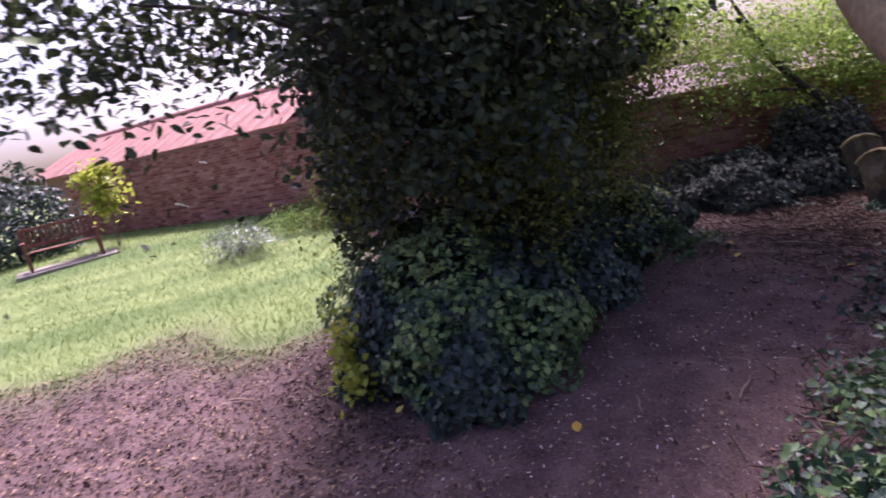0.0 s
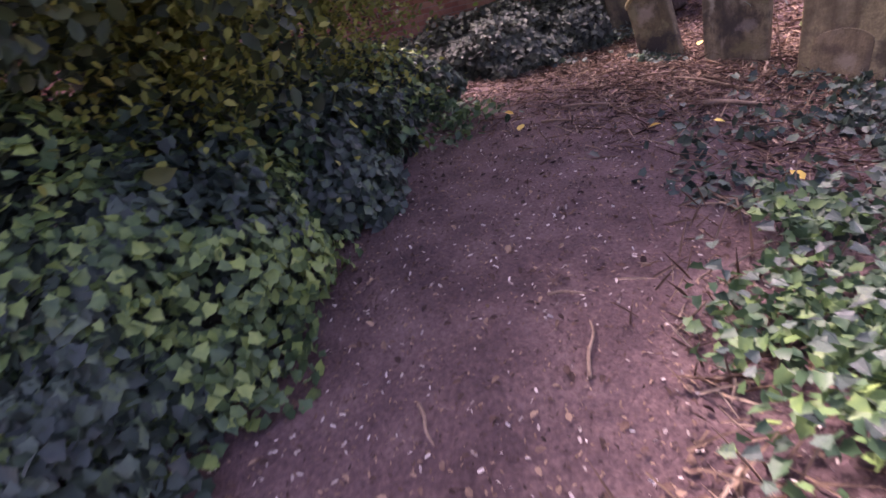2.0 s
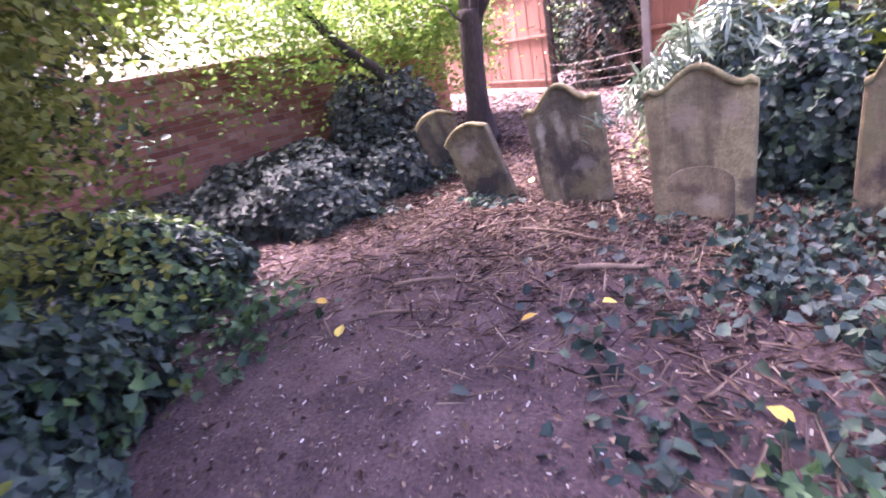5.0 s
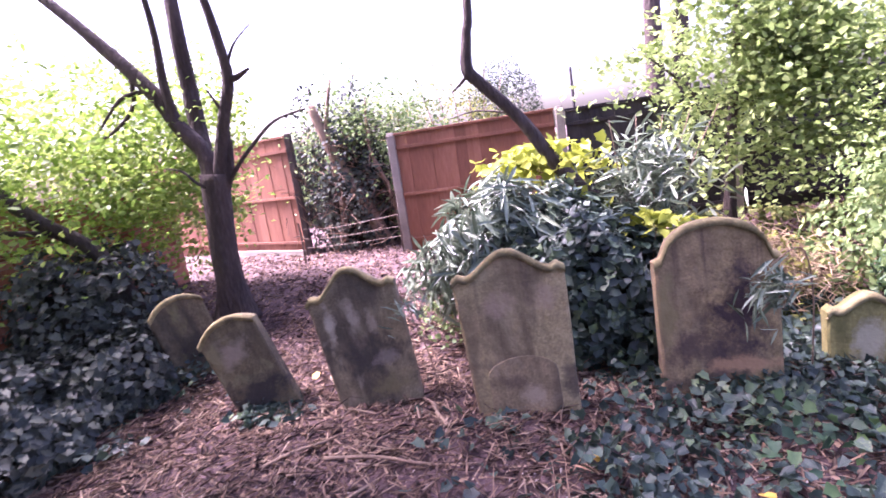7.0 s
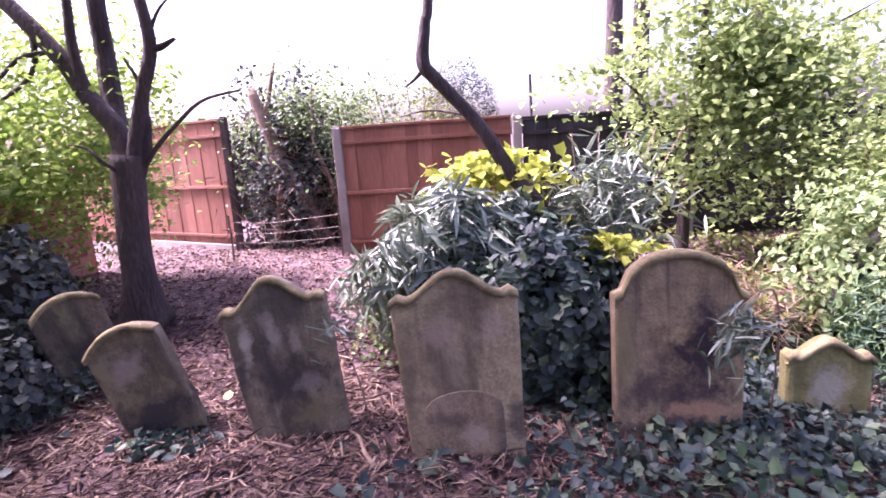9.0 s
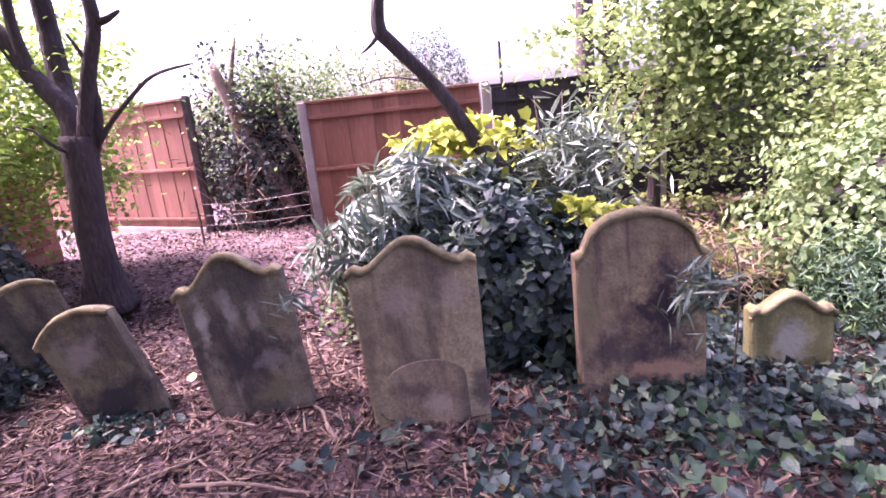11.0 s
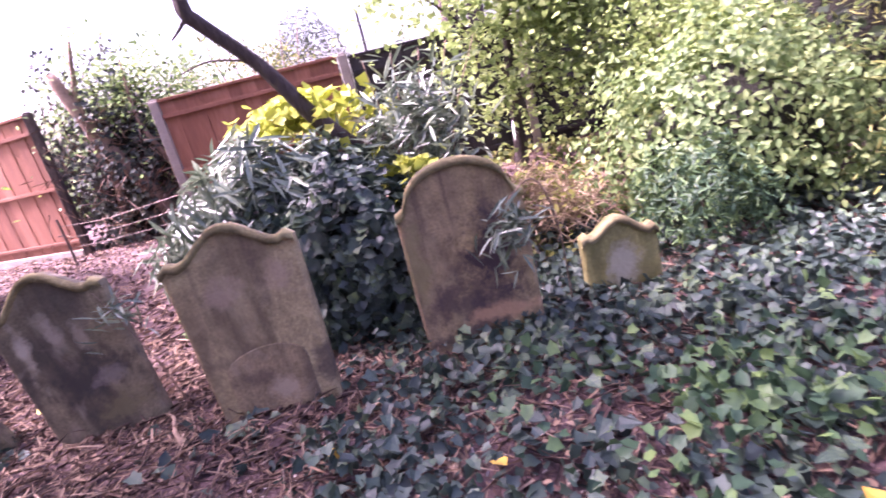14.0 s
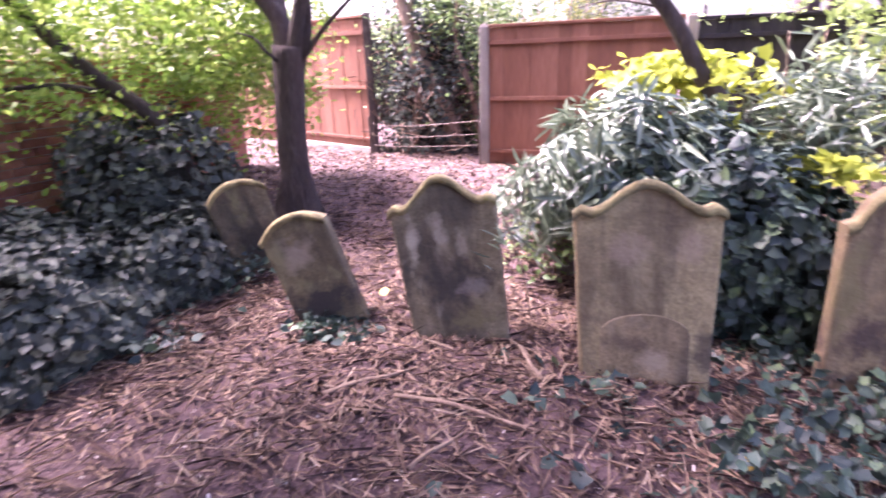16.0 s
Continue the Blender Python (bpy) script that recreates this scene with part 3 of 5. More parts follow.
g = lambda x, y: float(height(x, y))
headstone("dark leaning headstone half buried in ivy", 0.44, 0.72, 0.10, "round", M_STONE_G, pose(-2.64, 0.60, g(-2.64, 0.60), -6, -12, 46), 0.10, seed=2)
headstone("short headstone leaning sharply, mossy top", 0.42, 0.74, 0.12, "round", M_STONE_E, pose(-1.72, -0.12, g(-1.72, -0.12) - 0.04, -9, -20, 14), 0.09, seed=3)
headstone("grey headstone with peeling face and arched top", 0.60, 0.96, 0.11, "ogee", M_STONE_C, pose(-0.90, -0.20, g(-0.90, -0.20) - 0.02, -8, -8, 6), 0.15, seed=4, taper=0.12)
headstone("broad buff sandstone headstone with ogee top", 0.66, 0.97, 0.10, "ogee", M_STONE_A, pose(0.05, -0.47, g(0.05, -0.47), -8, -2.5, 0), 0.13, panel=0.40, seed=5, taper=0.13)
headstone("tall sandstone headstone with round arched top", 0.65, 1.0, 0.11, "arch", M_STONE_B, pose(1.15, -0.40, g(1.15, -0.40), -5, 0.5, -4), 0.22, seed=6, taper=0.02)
headstone("small mossy headstone with pale face", 0.43, 0.50, 0.10, "ogee", M_STONE_D, pose(2.01, -0.24, g(2.01, -0.24) - 0.06, -5, 1, -8), 0.09, seed=7)


# ---- fences ----
def fence_panel(a, b, z0, z1, boards, material, label, rails=(0.12, 0.5, 0.88), group="fence panels"):
    a, b = Vector((*a, z0)), Vector((*b, z0))
    L = (b - a).length
    root = thing("garden_fence", label, "fence", group, at=pose(a.x, a.y, z0, 0, 0, math.degrees(math.atan2(b.y - a.y, b.x - a.x))))
    H = z1 - z0
    rnd = random.Random(boards + int(a.x * 10))
    w = L / boards
    for k in range(boards):
        bm = bmesh.new()
        box(bm, k * w - 0.004, (k + 1) * w + 0.004, -0.012 + 0.007 * (k % 2), 0.0 + 0.007 * (k % 2), 0, H - 0.03 + rnd.uniform(-0.004, 0.004), 0.002)
        part("board", bm, material, root)
    for r in rails:
        bm = bmesh.new()
        box(bm, 0, L, -0.042, -0.013, H * r - 0.02, H * r + 0.02, 0.003)
        part("rail", bm, material, root)
    bm = bmesh.new()
    box(bm, -0.01, L + 0.01, -0.035, 0.035, H - 0.03, H, 0.004)
    part("capping", bm, material, root)
    return root


def fence_post(x, y, z0, z1, w=0.1, label="grey concrete fence post", material=None):
    bm = bmesh.new()
    box(bm, -w / 2, w / 2, -w / 2, w / 2, -0.3, z1 - z0 - 0.02, 0.012)
    box(bm, -w / 2 + 0.012, w / 2 - 0.012, -w / 2 + 0.012, w / 2 - 0.012, z1 - z0 - 0.021, z1 - z0, 0.008)
    ob = link("fence_post", bm, material or M_CONC)
    ob.matrix_world = pose(x, y, z0)
    return tagged(ob, label, "fence post", "fence posts")


FG = 0.27
fence_panel((-1.28, 3.42), (0.68, 3.20), FG, 1.83, 13, M_FENCE, "orange-stained closeboard fence panel behind graves")
fence_post(-1.34, 3.43, FG, 1.84)
fence_post(0.75, 3.18, FG, 1.84)
left_fence = fence_panel((-4.75, 5.05), (-3.02, 4.16), FG, 2.06, 12, M_FENCE, "orange-stained fence panel behind the forked tree")
fence_post(-2.97, 4.12, FG, 2.08, 0.09, "dark timber fence post at the gap", M_BARK)
fence_panel((-6.5, 5.95), (-4.8, 5.08), FG, 2.06, 12, M_FENCE, "orange-stained fence panel far behind leaves")
bm = bmesh.new()
box(bm, 0, 1.95, -0.06, 0.0, -0.2, 0.1, 0.006)
part("gravel_board", bm, M_CONC, left_fence, "grey concrete gravel board")
for k in range(3):
    x0 = 0.82 + k * 1.95
    fence_panel((x0, 3.2 + 0.12 * k), (x0 + 1.85, 3.3 + 0.12 * k), FG, 1.80 - 0.02 * k, 13, M_FENCE_DARK, "black-stained fence panel behind shrubs")
    fence_post(x0 + 1.9, 3.3 + 0.12 * k, FG, 1.84, 0.1)
bm = bmesh.new()
tube(bm, [(0, 0, 0), (0.005, 0, 1), (0, 0, 2.05)], [0.022, 0.02, 0.018], 8)
tp = link("thin_pole", bm, M_FENCE_DARK)
tp.matrix_world = pose(1.05, 4.2, 0.3)
tagged(tp, "thin black metal pole behind fence", "pole")

# wire fence across the gap
wf = thing("wire_fence", "sagging rusty wire fence across the gap", "wire fence", at=pose(-2.75, 3.35, 0.25))
for x in (0.0, 1.35):
    bm = bmesh.new()
    tube(bm, [(x, 0, -0.2), (x + 0.01, 0, 0.3), (x, 0.01, 0.62)], [0.014, 0.014, 0.012], 6)
    part("stake", bm, M_METAL, wf)
for k, z in enumerate((0.28, 0.40, 0.54)):
    bm = bmesh.new()
    tube(bm, [(0, 0, z), (0.45, 0.01, z - 0.02 - 0.01 * k), (0.9, 0, z - 0.015), (1.38, 0, z + 0.01 * k)], [0.004] * 4, 5)
    part("wire", bm, M_METAL, wf)


def shrub(name, label, category, layers, stems=()):
    """layers: (points, normals, size range, shape, material, hang)."""
    root = thing(name, label, category)
    for k, (p, nn, size, shape, material, hang) in enumerate(layers):
        r = np.random.default_rng(k + len(p))
        leaves("foliage", p, nn, r.uniform(*size, len(p)), shape, material, root, seed=k + 5 + len(p) % 97, hang=hang)
    if not stems:
        c = layers[0][0].mean(axis=0)
        half = layers[0][0].std(axis=0)
        z0 = float(height(c[0], c[1])) - 0.02
        top = max(c[2] + half[2] * 0.6, z0 + 0.15)
        stems = [([(c[0] + 0.25 * half[0] * (k - 1), c[1], z0), (c[0] + 0.5 * half[0] * (k - 1), c[1] + 0.2 * half[1] * (1 - k % 2), (z0 + top) / 2), (c[0] + 0.9 * half[0] * (k - 1), c[1] + 0.4 * half[1] * (k % 2), top)], [0.014, 0.011, 0.004]) for k in range(3)]
    for k, (pts, rad) in enumerate(stems):
        bm = bmesh.new()
        tube(bm, pts, rad, 7, 0.05, k)
        part("stem", bm, M_STICK, root, smooth=True)
    return root


# near-black colour that stands for shade deep in foliage
M_CORE_SHADE = mat("core_shade", [(0.3, (0.012, 0.012, 0.009)), (0.7, (0.035, 0.032, 0.022))], 8, 60, 1.0, 1.0, 40, dist=0.03)


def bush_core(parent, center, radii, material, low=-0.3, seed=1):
    """A solid whose near-black colour stands for the shade inside a bush."""
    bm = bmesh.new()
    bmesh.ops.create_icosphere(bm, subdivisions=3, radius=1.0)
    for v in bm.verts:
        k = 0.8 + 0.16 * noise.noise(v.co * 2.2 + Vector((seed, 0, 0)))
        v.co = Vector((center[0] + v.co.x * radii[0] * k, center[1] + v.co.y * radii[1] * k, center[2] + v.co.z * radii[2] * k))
    return part("shade_core", bm, material, parent, smooth=True)


# ---- trees ----
def tree(label, limbs, material, crown=None, name="tree", seed=1, wob=0.12):
    """limbs: lists of (points, radii); the first is the trunk. crown: (part material, points, normals, size, shape)."""
    root = thing(name, label, "tree")
    for k, (pts, rad) in enumerate(limbs):
        bm = bmesh.new()
        tube(bm, pts, rad, 14 if k == 0 else 10, wob, seed + k, 0.45 if k == 0 else 0.0)
        part("trunk" if k == 0 else "limb", bm, material, root, smooth=True)
    if crown:
        cm, p, nn, size, shape = crown
        leaves("crown", p, nn, size, shape, cm, root, seed=seed)
    return root


rng = np.random.default_rng(11)
p, nn = sprays((-3.7, 2.2, 2.0), (1.2, 0.9, 1.3), 300, 34, 21, 0.17, 0.5, 0.3)
ok = (p[:, 0] < -2.75) | (p[:, 2] > 2.9)
tree("dark forked tree with ivy scraps before the fence", [
    ([(-2.74, 1.42, 0.2), (-2.72, 1.4, 0.7), (-2.69, 1.4, 1.15), (-2.64, 1.4, 1.65)], [0.16, 0.135, 0.125, 0.14]),
    ([(-2.68, 1.42, 1.5), (-2.75, 1.5, 1.85), (-2.95, 1.5, 2.15), (-3.15, 1.52, 2.5), (-3.55, 1.5, 3.0), (-4.0, 1.5, 3.5), (-5.0, 1.55, 4.5)], [0.10, 0.085, 0.075, 0.07, 0.06, 0.05, 0.02]),
    ([(-2.7, 1.5, 1.6), (-2.88, 1.72, 2.0), (-2.93, 1.8, 2.5), (-2.92, 1.8, 3.0), (-2.9, 1.85, 3.9), (-2.8, 1.9, 5.2)], [0.09, 0.085, 0.08, 0.075, 0.055, 0.02]),
    ([(-2.62, 1.4, 1.5), (-2.52, 1.4, 1.85), (-2.42, 1.4, 2.15), (-2.3, 1.4, 2.48), (-2.33, 1.4, 2.9), (-2.4, 1.4, 3.6), (-2.3, 1.45, 4.8)], [0.075, 0.06, 0.055, 0.05, 0.045, 0.035, 0.012]),
    ([(-2.31, 1.4, 2.46), (-2.2, 1.39, 2.47), (-2.08, 1.38, 2.52)], [0.035, 0.028, 0.012]),
    ([(-2.6, 1.42, 1.45), (-2.5, 1.44, 1.7), (-2.46, 1.45, 1.95)], [0.055, 0.05, 0.04]),
    ([(-2.52, 1.42, 1.55), (-2.38, 1.4, 1.7), (-2.2, 1.4, 1.86), (-1.95, 1.4, 2.04), (-1.64, 1.4, 2.1)], [0.022, 0.02, 0.018, 0.014, 0.008]),
    ([(-2.68, 1.36, 1.5), (-2.72, 1.2, 1.6), (-2.82, 1.2, 1.71), (-2.97, 1.2, 1.76)], [0.016, 0.014, 0.011, 0.006]),
    ([(-3.15, 1.52, 2.5), (-3.4, 1.4, 2.45), (-3.7, 1.3, 2.1)], [0.025, 0.018, 0.006]),
    ([(-2.93, 1.5, 2.1), (-2.98, 1.48, 2.5), (-2.94, 1.45, 3.1), (-3.05, 1.45, 4.3)], [0.05, 0.045, 0.035, 0.012]),
    ([(-3.3, 1.5, 2.7), (-3.35, 1.5, 2.4), (-3.55, 1.45, 2.2), (-3.9, 1.4, 2.05)], [0.03, 0.022, 0.016, 0.006]),
    ([(-2.3, 1.4, 2.55), (-2.18, 1.4, 2.75), (-2.0, 1.42, 2.9)], [0.018, 0.012, 0.005]),
    ([(-2.46, 1.45, 1.9), (-2.42, 1.4, 2.15), (-2.5, 1.35, 2.4)], [0.03, 0.02, 0.008]),
], M_BARK, (M_LIME, p[ok], nn[ok], rng.uniform(0.045, 0.085, ok.sum()), "oval"), seed=3)

tree("bent bare trunk leaning out of the shrub mound", [
    ([(1.05, 1.35, 0.3), (0.82, 1.15, 0.85), (0.62, 1.0, 1.13), (0.45, 1.0, 1.36), (0.23, 1.0, 1.72), (-0.05, 1.0, 2.04), (-0.13, 1.0, 2.16), (-0.10, 1.0, 2.41), (-0.06, 1.0, 2.75), (-0.05, 1.0, 4.6)],
     [0.075, 0.07, 0.065, 0.058, 0.05, 0.048, 0.05, 0.04, 0.034, 0.02]),
    ([(-0.1, 1.0, 2.14), (-0.2, 1.02, 2.05), (-0.28, 1.05, 2.0)], [0.02, 0.012, 0.004]),
    ([(-0.08, 1.0, 2.62), (0.03, 1.0, 2.72), (0.12, 1.0, 2.68)], [0.01, 0.007, 0.003]),
    ([(0.2, 1.0, 1.76), (-0.1, 1.1, 1.83), (-0.35, 1.2, 1.80)], [0.01, 0.007, 0.003]),
], M_BARK, seed=8, wob=0.06)

p, nn = sprays((1.2, -4.2, 4.4), (2.4, 2.2, 0.9), 60, 36, 31, 0.3, 0.5, 0.2)
tree("pale smooth trunk rising from the ivy bed", [
    ([(2.24, -3.82, -0.1), (2.14, -3.88, 0.5), (2.03, -3.96, 1.1), (1.91, -4.0, 1.5), (1.75, -4.0, 1.88), (1.40, -3.97, 2.35), (0.9, -3.8, 3.5), (0.7, -3.6, 4.6)], [0.12, 0.095, 0.09, 0.088, 0.088, 0.082, 0.07, 0.04]),
    ([(1.25, -3.95, 2.7), (1.7, -3.6, 3.4), (2.2, -3.4, 4.2)], [0.06, 0.05, 0.03]),
], M_BARK_PALE, (M_GREEN, p, nn, rng.uniform(0.06, 0.11, len(p)), "oval"), seed=12, wob=0.08)
bm = bmesh.new()
tube(bm, [(0, 0, -0.1), (0.02, 0.0, 0.12), (0.03, 0.01, 0.34)], [0.13, 0.11, 0.105], 14, 0.08, 4, 0.4)
st = link("tree_stump", bm, M_BARK_PALE, smooth=True)
st.matrix_world = pose(2.2, -2.2, g(2.2, -2.2), 0, 8, 0)
tagged(st, "pale sawn stump among ground ivy", "tree stump")

# great dark yew over the path
p1, n1 = shell((-2.3, -5.15, 2.5), (2.2, 1.9, 2.2), 26000, 41, 0.35, -0.75, 0.16, 0.6)
p2, n2 = sprays((-2.5, -5.0, 3.1), (2.7, 2.4, 1.9), 170, 60, 42, 0.26, 0.6, 0.5)
p3, n3 = sprays((-1.0, -7.3, 3.1), (1.6, 1.5, 0.7), 60, 60, 43, 0.22, 0.6, 0.2)
p4, n4 = sprays((-3.9, -2.9, 2.0), (1.3, 1.0, 1.2), 90, 60, 44, 0.22, 0.7, 0.2)
# p5: leaf sheet added above the view to shade path and headstones
p5, n5 = shell((-2.0, -1.0, 4.0), (3.6, 2.2, 0.6), 20000, 45, 0.6, -1.0, 0.2, 0.6)
p5 = p5[p5[:, 2] > 2.9]
n5 = n5[:len(p5)]
P, N = np.vstack([p1, p2, p3, p4, p5]), np.vstack([n1, n2, n3, n4, n5])
ok = (P[:, 2] > 0.85) & ~((P[:, 0] > 0.4) & (P[:, 2] < 2.4)) & ~((P[:, 0] > -0.6) & (P[:, 1] > -4.4) & (P[:, 2] < 2.2)) & ~((P[:, 0] > -3.3) & (P[:, 1] > -4.0) & (P[:, 2] < 2.1))
ok &= ~((P[:, 1] < -6.5) & (P[:, 0] < -0.7) & ((np.random.default_rng(77).random(len(P)) < 0.6) | (P[:, 2] < 2.7)))
yew = tree("broad dark evergreen tree overhanging the path", [
    ([(-2.5, -4.9, -0.1), (-2.45, -4.9, 0.8), (-2.4, -5.0, 1.8), (-2.3, -5.1, 3.2), (-2.3, -5.0, 4.4)], [0.36, 0.3, 0.27, 0.2, 0.08]),
    ([(-2.4, -5.0, 1.6), (-1.6, -5.6, 2.2), (-0.7, -6.4, 2.9), (-0.3, -7.3, 3.1)], [0.1, 0.045, 0.022, 0.008]),
    ([(-2.4, -5.0, 1.7), (-3.0, -4.0, 2.1), (-3.8, -3.1, 2.3)], [0.12, 0.08, 0.03]),
    ([(-2.4, -5.0, 1.9), (-1.6, -4.3, 2.5), (-0.9, -3.8, 3.0)], [0.1, 0.07, 0.02]),
], M_BARK, (M_YEW, P[ok], N[ok], np.random.default_rng(3).uniform(0.06, 0.11, ok.sum()), "oval"), seed=15)

# opaque solids added in the crown to block sun and sky light
bush_core(yew, (-2.35, -5.1, 3.0), (1.8, 1.5, 1.5), M_CORE_SHADE, seed=31)
bush_core(yew, (-3.3, -2.3, 3.9), (2.3, 1.9, 0.6), M_CORE_SHADE, seed=32)

# outer sprays of the evergreen, sunlight put into their leaf colour
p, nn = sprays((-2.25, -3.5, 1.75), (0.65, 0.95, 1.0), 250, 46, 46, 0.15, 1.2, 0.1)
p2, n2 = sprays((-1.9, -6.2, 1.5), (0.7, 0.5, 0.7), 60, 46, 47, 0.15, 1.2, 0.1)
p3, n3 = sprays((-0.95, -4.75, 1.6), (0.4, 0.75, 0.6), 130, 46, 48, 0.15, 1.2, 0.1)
shrub("hanging_boughs", "hanging evergreen sprays in a sunlit yellowish colour", "foliage", [(np.vstack([p, p2, p3]), np.vstack([nn, n2, n3]), (0.04, 0.065), "oval", M_OLIVE_LIT, 0.6)],
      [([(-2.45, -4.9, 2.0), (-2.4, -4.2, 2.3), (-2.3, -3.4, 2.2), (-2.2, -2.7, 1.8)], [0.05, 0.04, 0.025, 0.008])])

# bough and leaves over the wall corner
p, nn = sprays((-4.5, 0.8, 2.1), (1.5, 2.3, 1.2), 330, 34, 51, 0.2, 0.5, 0.2)
tree("small elder leaning from ivy by the wall", [
    ([(-3.3, 1.0, 0.1), (-3.45, 0.95, 0.7), (-3.65, 0.9, 1.15), (-3.95, 0.7, 1.5), (-4.25, 0.4, 2.1), (-4.5, 0.1, 2.9)], [0.09, 0.075, 0.065, 0.06, 0.05, 0.02]),
    ([(-3.8, 0.82, 1.32), (-4.2, 0.55, 1.42), (-4.6, 0.2, 1.38)], [0.03, 0.024, 0.008]),
], M_BARK, (M_LIME, p, nn, rng.uniform(0.045, 0.085, len(p)), "oval"), seed=22)

# crown drawn close and thickened so that it shades the ivy bank
p, nn = sprays((-6.7, -0.9, 3.1), (1.5, 2.4, 1.1), 420, 36, 53, 0.24, 0.5, 0.2)
tree("leafy tree standing beyond the brick wall", [
    ([(-8.0, -0.8, 0.0), (-7.95, -0.8, 1.5), (-7.8, -0.8, 3.0), (-7.8, -0.7, 4.2)], [0.16, 0.14, 0.1, 0.03]),
    ([(-7.9, -0.8, 2.0), (-7.4, 0.2, 2.9), (-7.2, 0.9, 3.5)], [0.06, 0.04, 0.01]),
], M_BARK, (M_LIME, p, nn, rng.uniform(0.08, 0.13, len(p)), "oval"), seed=24)

# trees beyond the fence
for x, y, lean, hgt in ((2.3, 4.9, 0.02, 5.0), (2.65, 5.0, 0.08, 5.0), (4.4, 4.6, -0.3, 4.5)):
    tree("slim grey trunk beyond the fence", [([(x, y, 0.2), (x + lean * 0.3, y, 1.8), (x + lean, y, 3.2), (x + lean * 1.5, y, hgt)], [0.15, 0.13, 0.11, 0.06])], M_BARK, seed=int(x * 10))


# ---- shrubs ----
def ivy_bank(label, domes, n, size=(0.06, 0.11), material=None, hang=0.9, seed=1, name="ivy_bank"):
    layers = []
    for k, (c, r) in enumerate(domes):
        p, nn = shell(c, r, int(n * r[0] * r[1] / (domes[0][1][0] * domes[0][1][1])), seed + k, 0.22, -0.15, 0.14, 0.45)
        p, nn = keep_above(p, nn)
        layers.append((p, nn, size, "ivy", material or M_IVY, hang))
    root = shrub(name, label, "ivy", layers)
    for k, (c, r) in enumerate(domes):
        bush_core(root, c, (r[0] * 0.93, r[1] * 0.93, r[2] * 0.93), M_CORE_SHADE, seed=k)
    return root


ivy_bank("dense dark ivy bush under the evergreen", [((-1.4, -5.48, -0.05), (1.42, 1.12, 1.12)), ((-2.3, -4.4, -0.05), (1.25, 1.15, 1.0)), ((-3.75, -2.85, -0.05), (1.3, 1.0, 0.7))], 20000, (0.045, 0.085), seed=61)
ivy_bank("low ivy bank along the brick wall", [((-4.0, -0.55, 0.0), (1.25, 1.15, 0.62)), ((-3.75, 0.85, 0.05), (0.82, 0.8, 1.15)), ((-4.6, -2.0, 0.0), (1.0, 0.9, 0.5)), ((-3.15, 0.2, 0.0), (0.5, 0.55, 0.55))], 11000, (0.045, 0.08), M_IVY_OLD, seed=71)
# outer leaf layers whose bright colour puts sunlight on the dark bush
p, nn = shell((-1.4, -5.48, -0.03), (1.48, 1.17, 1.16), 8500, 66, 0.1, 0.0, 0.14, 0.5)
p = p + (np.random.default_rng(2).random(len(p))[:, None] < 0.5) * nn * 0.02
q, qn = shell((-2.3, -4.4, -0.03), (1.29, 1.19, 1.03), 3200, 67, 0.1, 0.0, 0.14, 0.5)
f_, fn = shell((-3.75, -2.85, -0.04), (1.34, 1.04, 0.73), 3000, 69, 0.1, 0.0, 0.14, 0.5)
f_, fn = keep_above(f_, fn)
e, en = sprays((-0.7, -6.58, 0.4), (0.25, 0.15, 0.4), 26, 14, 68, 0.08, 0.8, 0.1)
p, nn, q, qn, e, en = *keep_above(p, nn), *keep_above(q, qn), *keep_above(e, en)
shrub("fresh_ivy", "lighter ivy leaves coloured as if lit, with yellow sprigs", "ivy", [(p, nn, (0.04, 0.075), "ivy", M_IVY_SUNLIT, 0.9), (q, qn, (0.045, 0.08), "ivy", M_IVY_LIGHT, 0.9), (f_, fn, (0.045, 0.08), "ivy", M_IVY_SUNLIT, 0.9), (e, en, (0.05, 0.08), "ivy", M_YELLOW, 0.5)])
p, nn = shell((-2.2, 4.4, 0.85), (0.85, 0.55, 1.55), 5200, 81, 0.45, -0.6, 0.3, 0.5)
q, qn = sprays((-1.95, 4.4, 2.2), (1.0, 0.5, 0.5), 120, 26, 82, 0.2, 0.7, 0.2)
w, wn_ = sprays((-2.1, 4.2, 1.2), (0.9, 0.5, 1.3), 90, 14, 87, 0.25, 1.2, 0.3)
ivs = shrub("ivy_column", "ivy-smothered leaning stump filling the fence gap", "ivy", [(p, nn, (0.04, 0.075), "ivy", M_IVY_OLD, 0.8), (q, qn, (0.045, 0.075), "oval", M_GREEN, 0.3), (w, wn_, (0.12, 0.28), "blade", M_LITTER, 0.9)],
            [([(-1.75, 4.2, 0.1), (-1.95, 4.15, 0.8), (-2.3, 4.1, 1.6), (-2.55, 4.1, 2.4)], [0.12, 0.1, 0.09, 0.06]), ([(-2.5, 4.15, 0.1), (-2.35, 4.15, 1.0), (-2.4, 4.1, 1.9), (-2.2, 4.1, 2.7)], [0.06, 0.05, 0.04, 0.02]),
             ([(-1.5, 4.2, 0.1), (-1.6, 4.15, 1.0), (-1.8, 4.1, 1.7), (-1.75, 4.1, 2.4)], [0.04, 0.035, 0.025, 0.01])])
bush_core(ivs, (-2.2, 4.5, 0.8), (0.72, 0.4, 1.3), M_CORE_SHADE, seed=4)
p, nn = shell((-1.2, 4.6, 1.0), (0.75, 0.55, 1.25), 4200, 83, 0.4, -0.4, 0.2, 0.6)
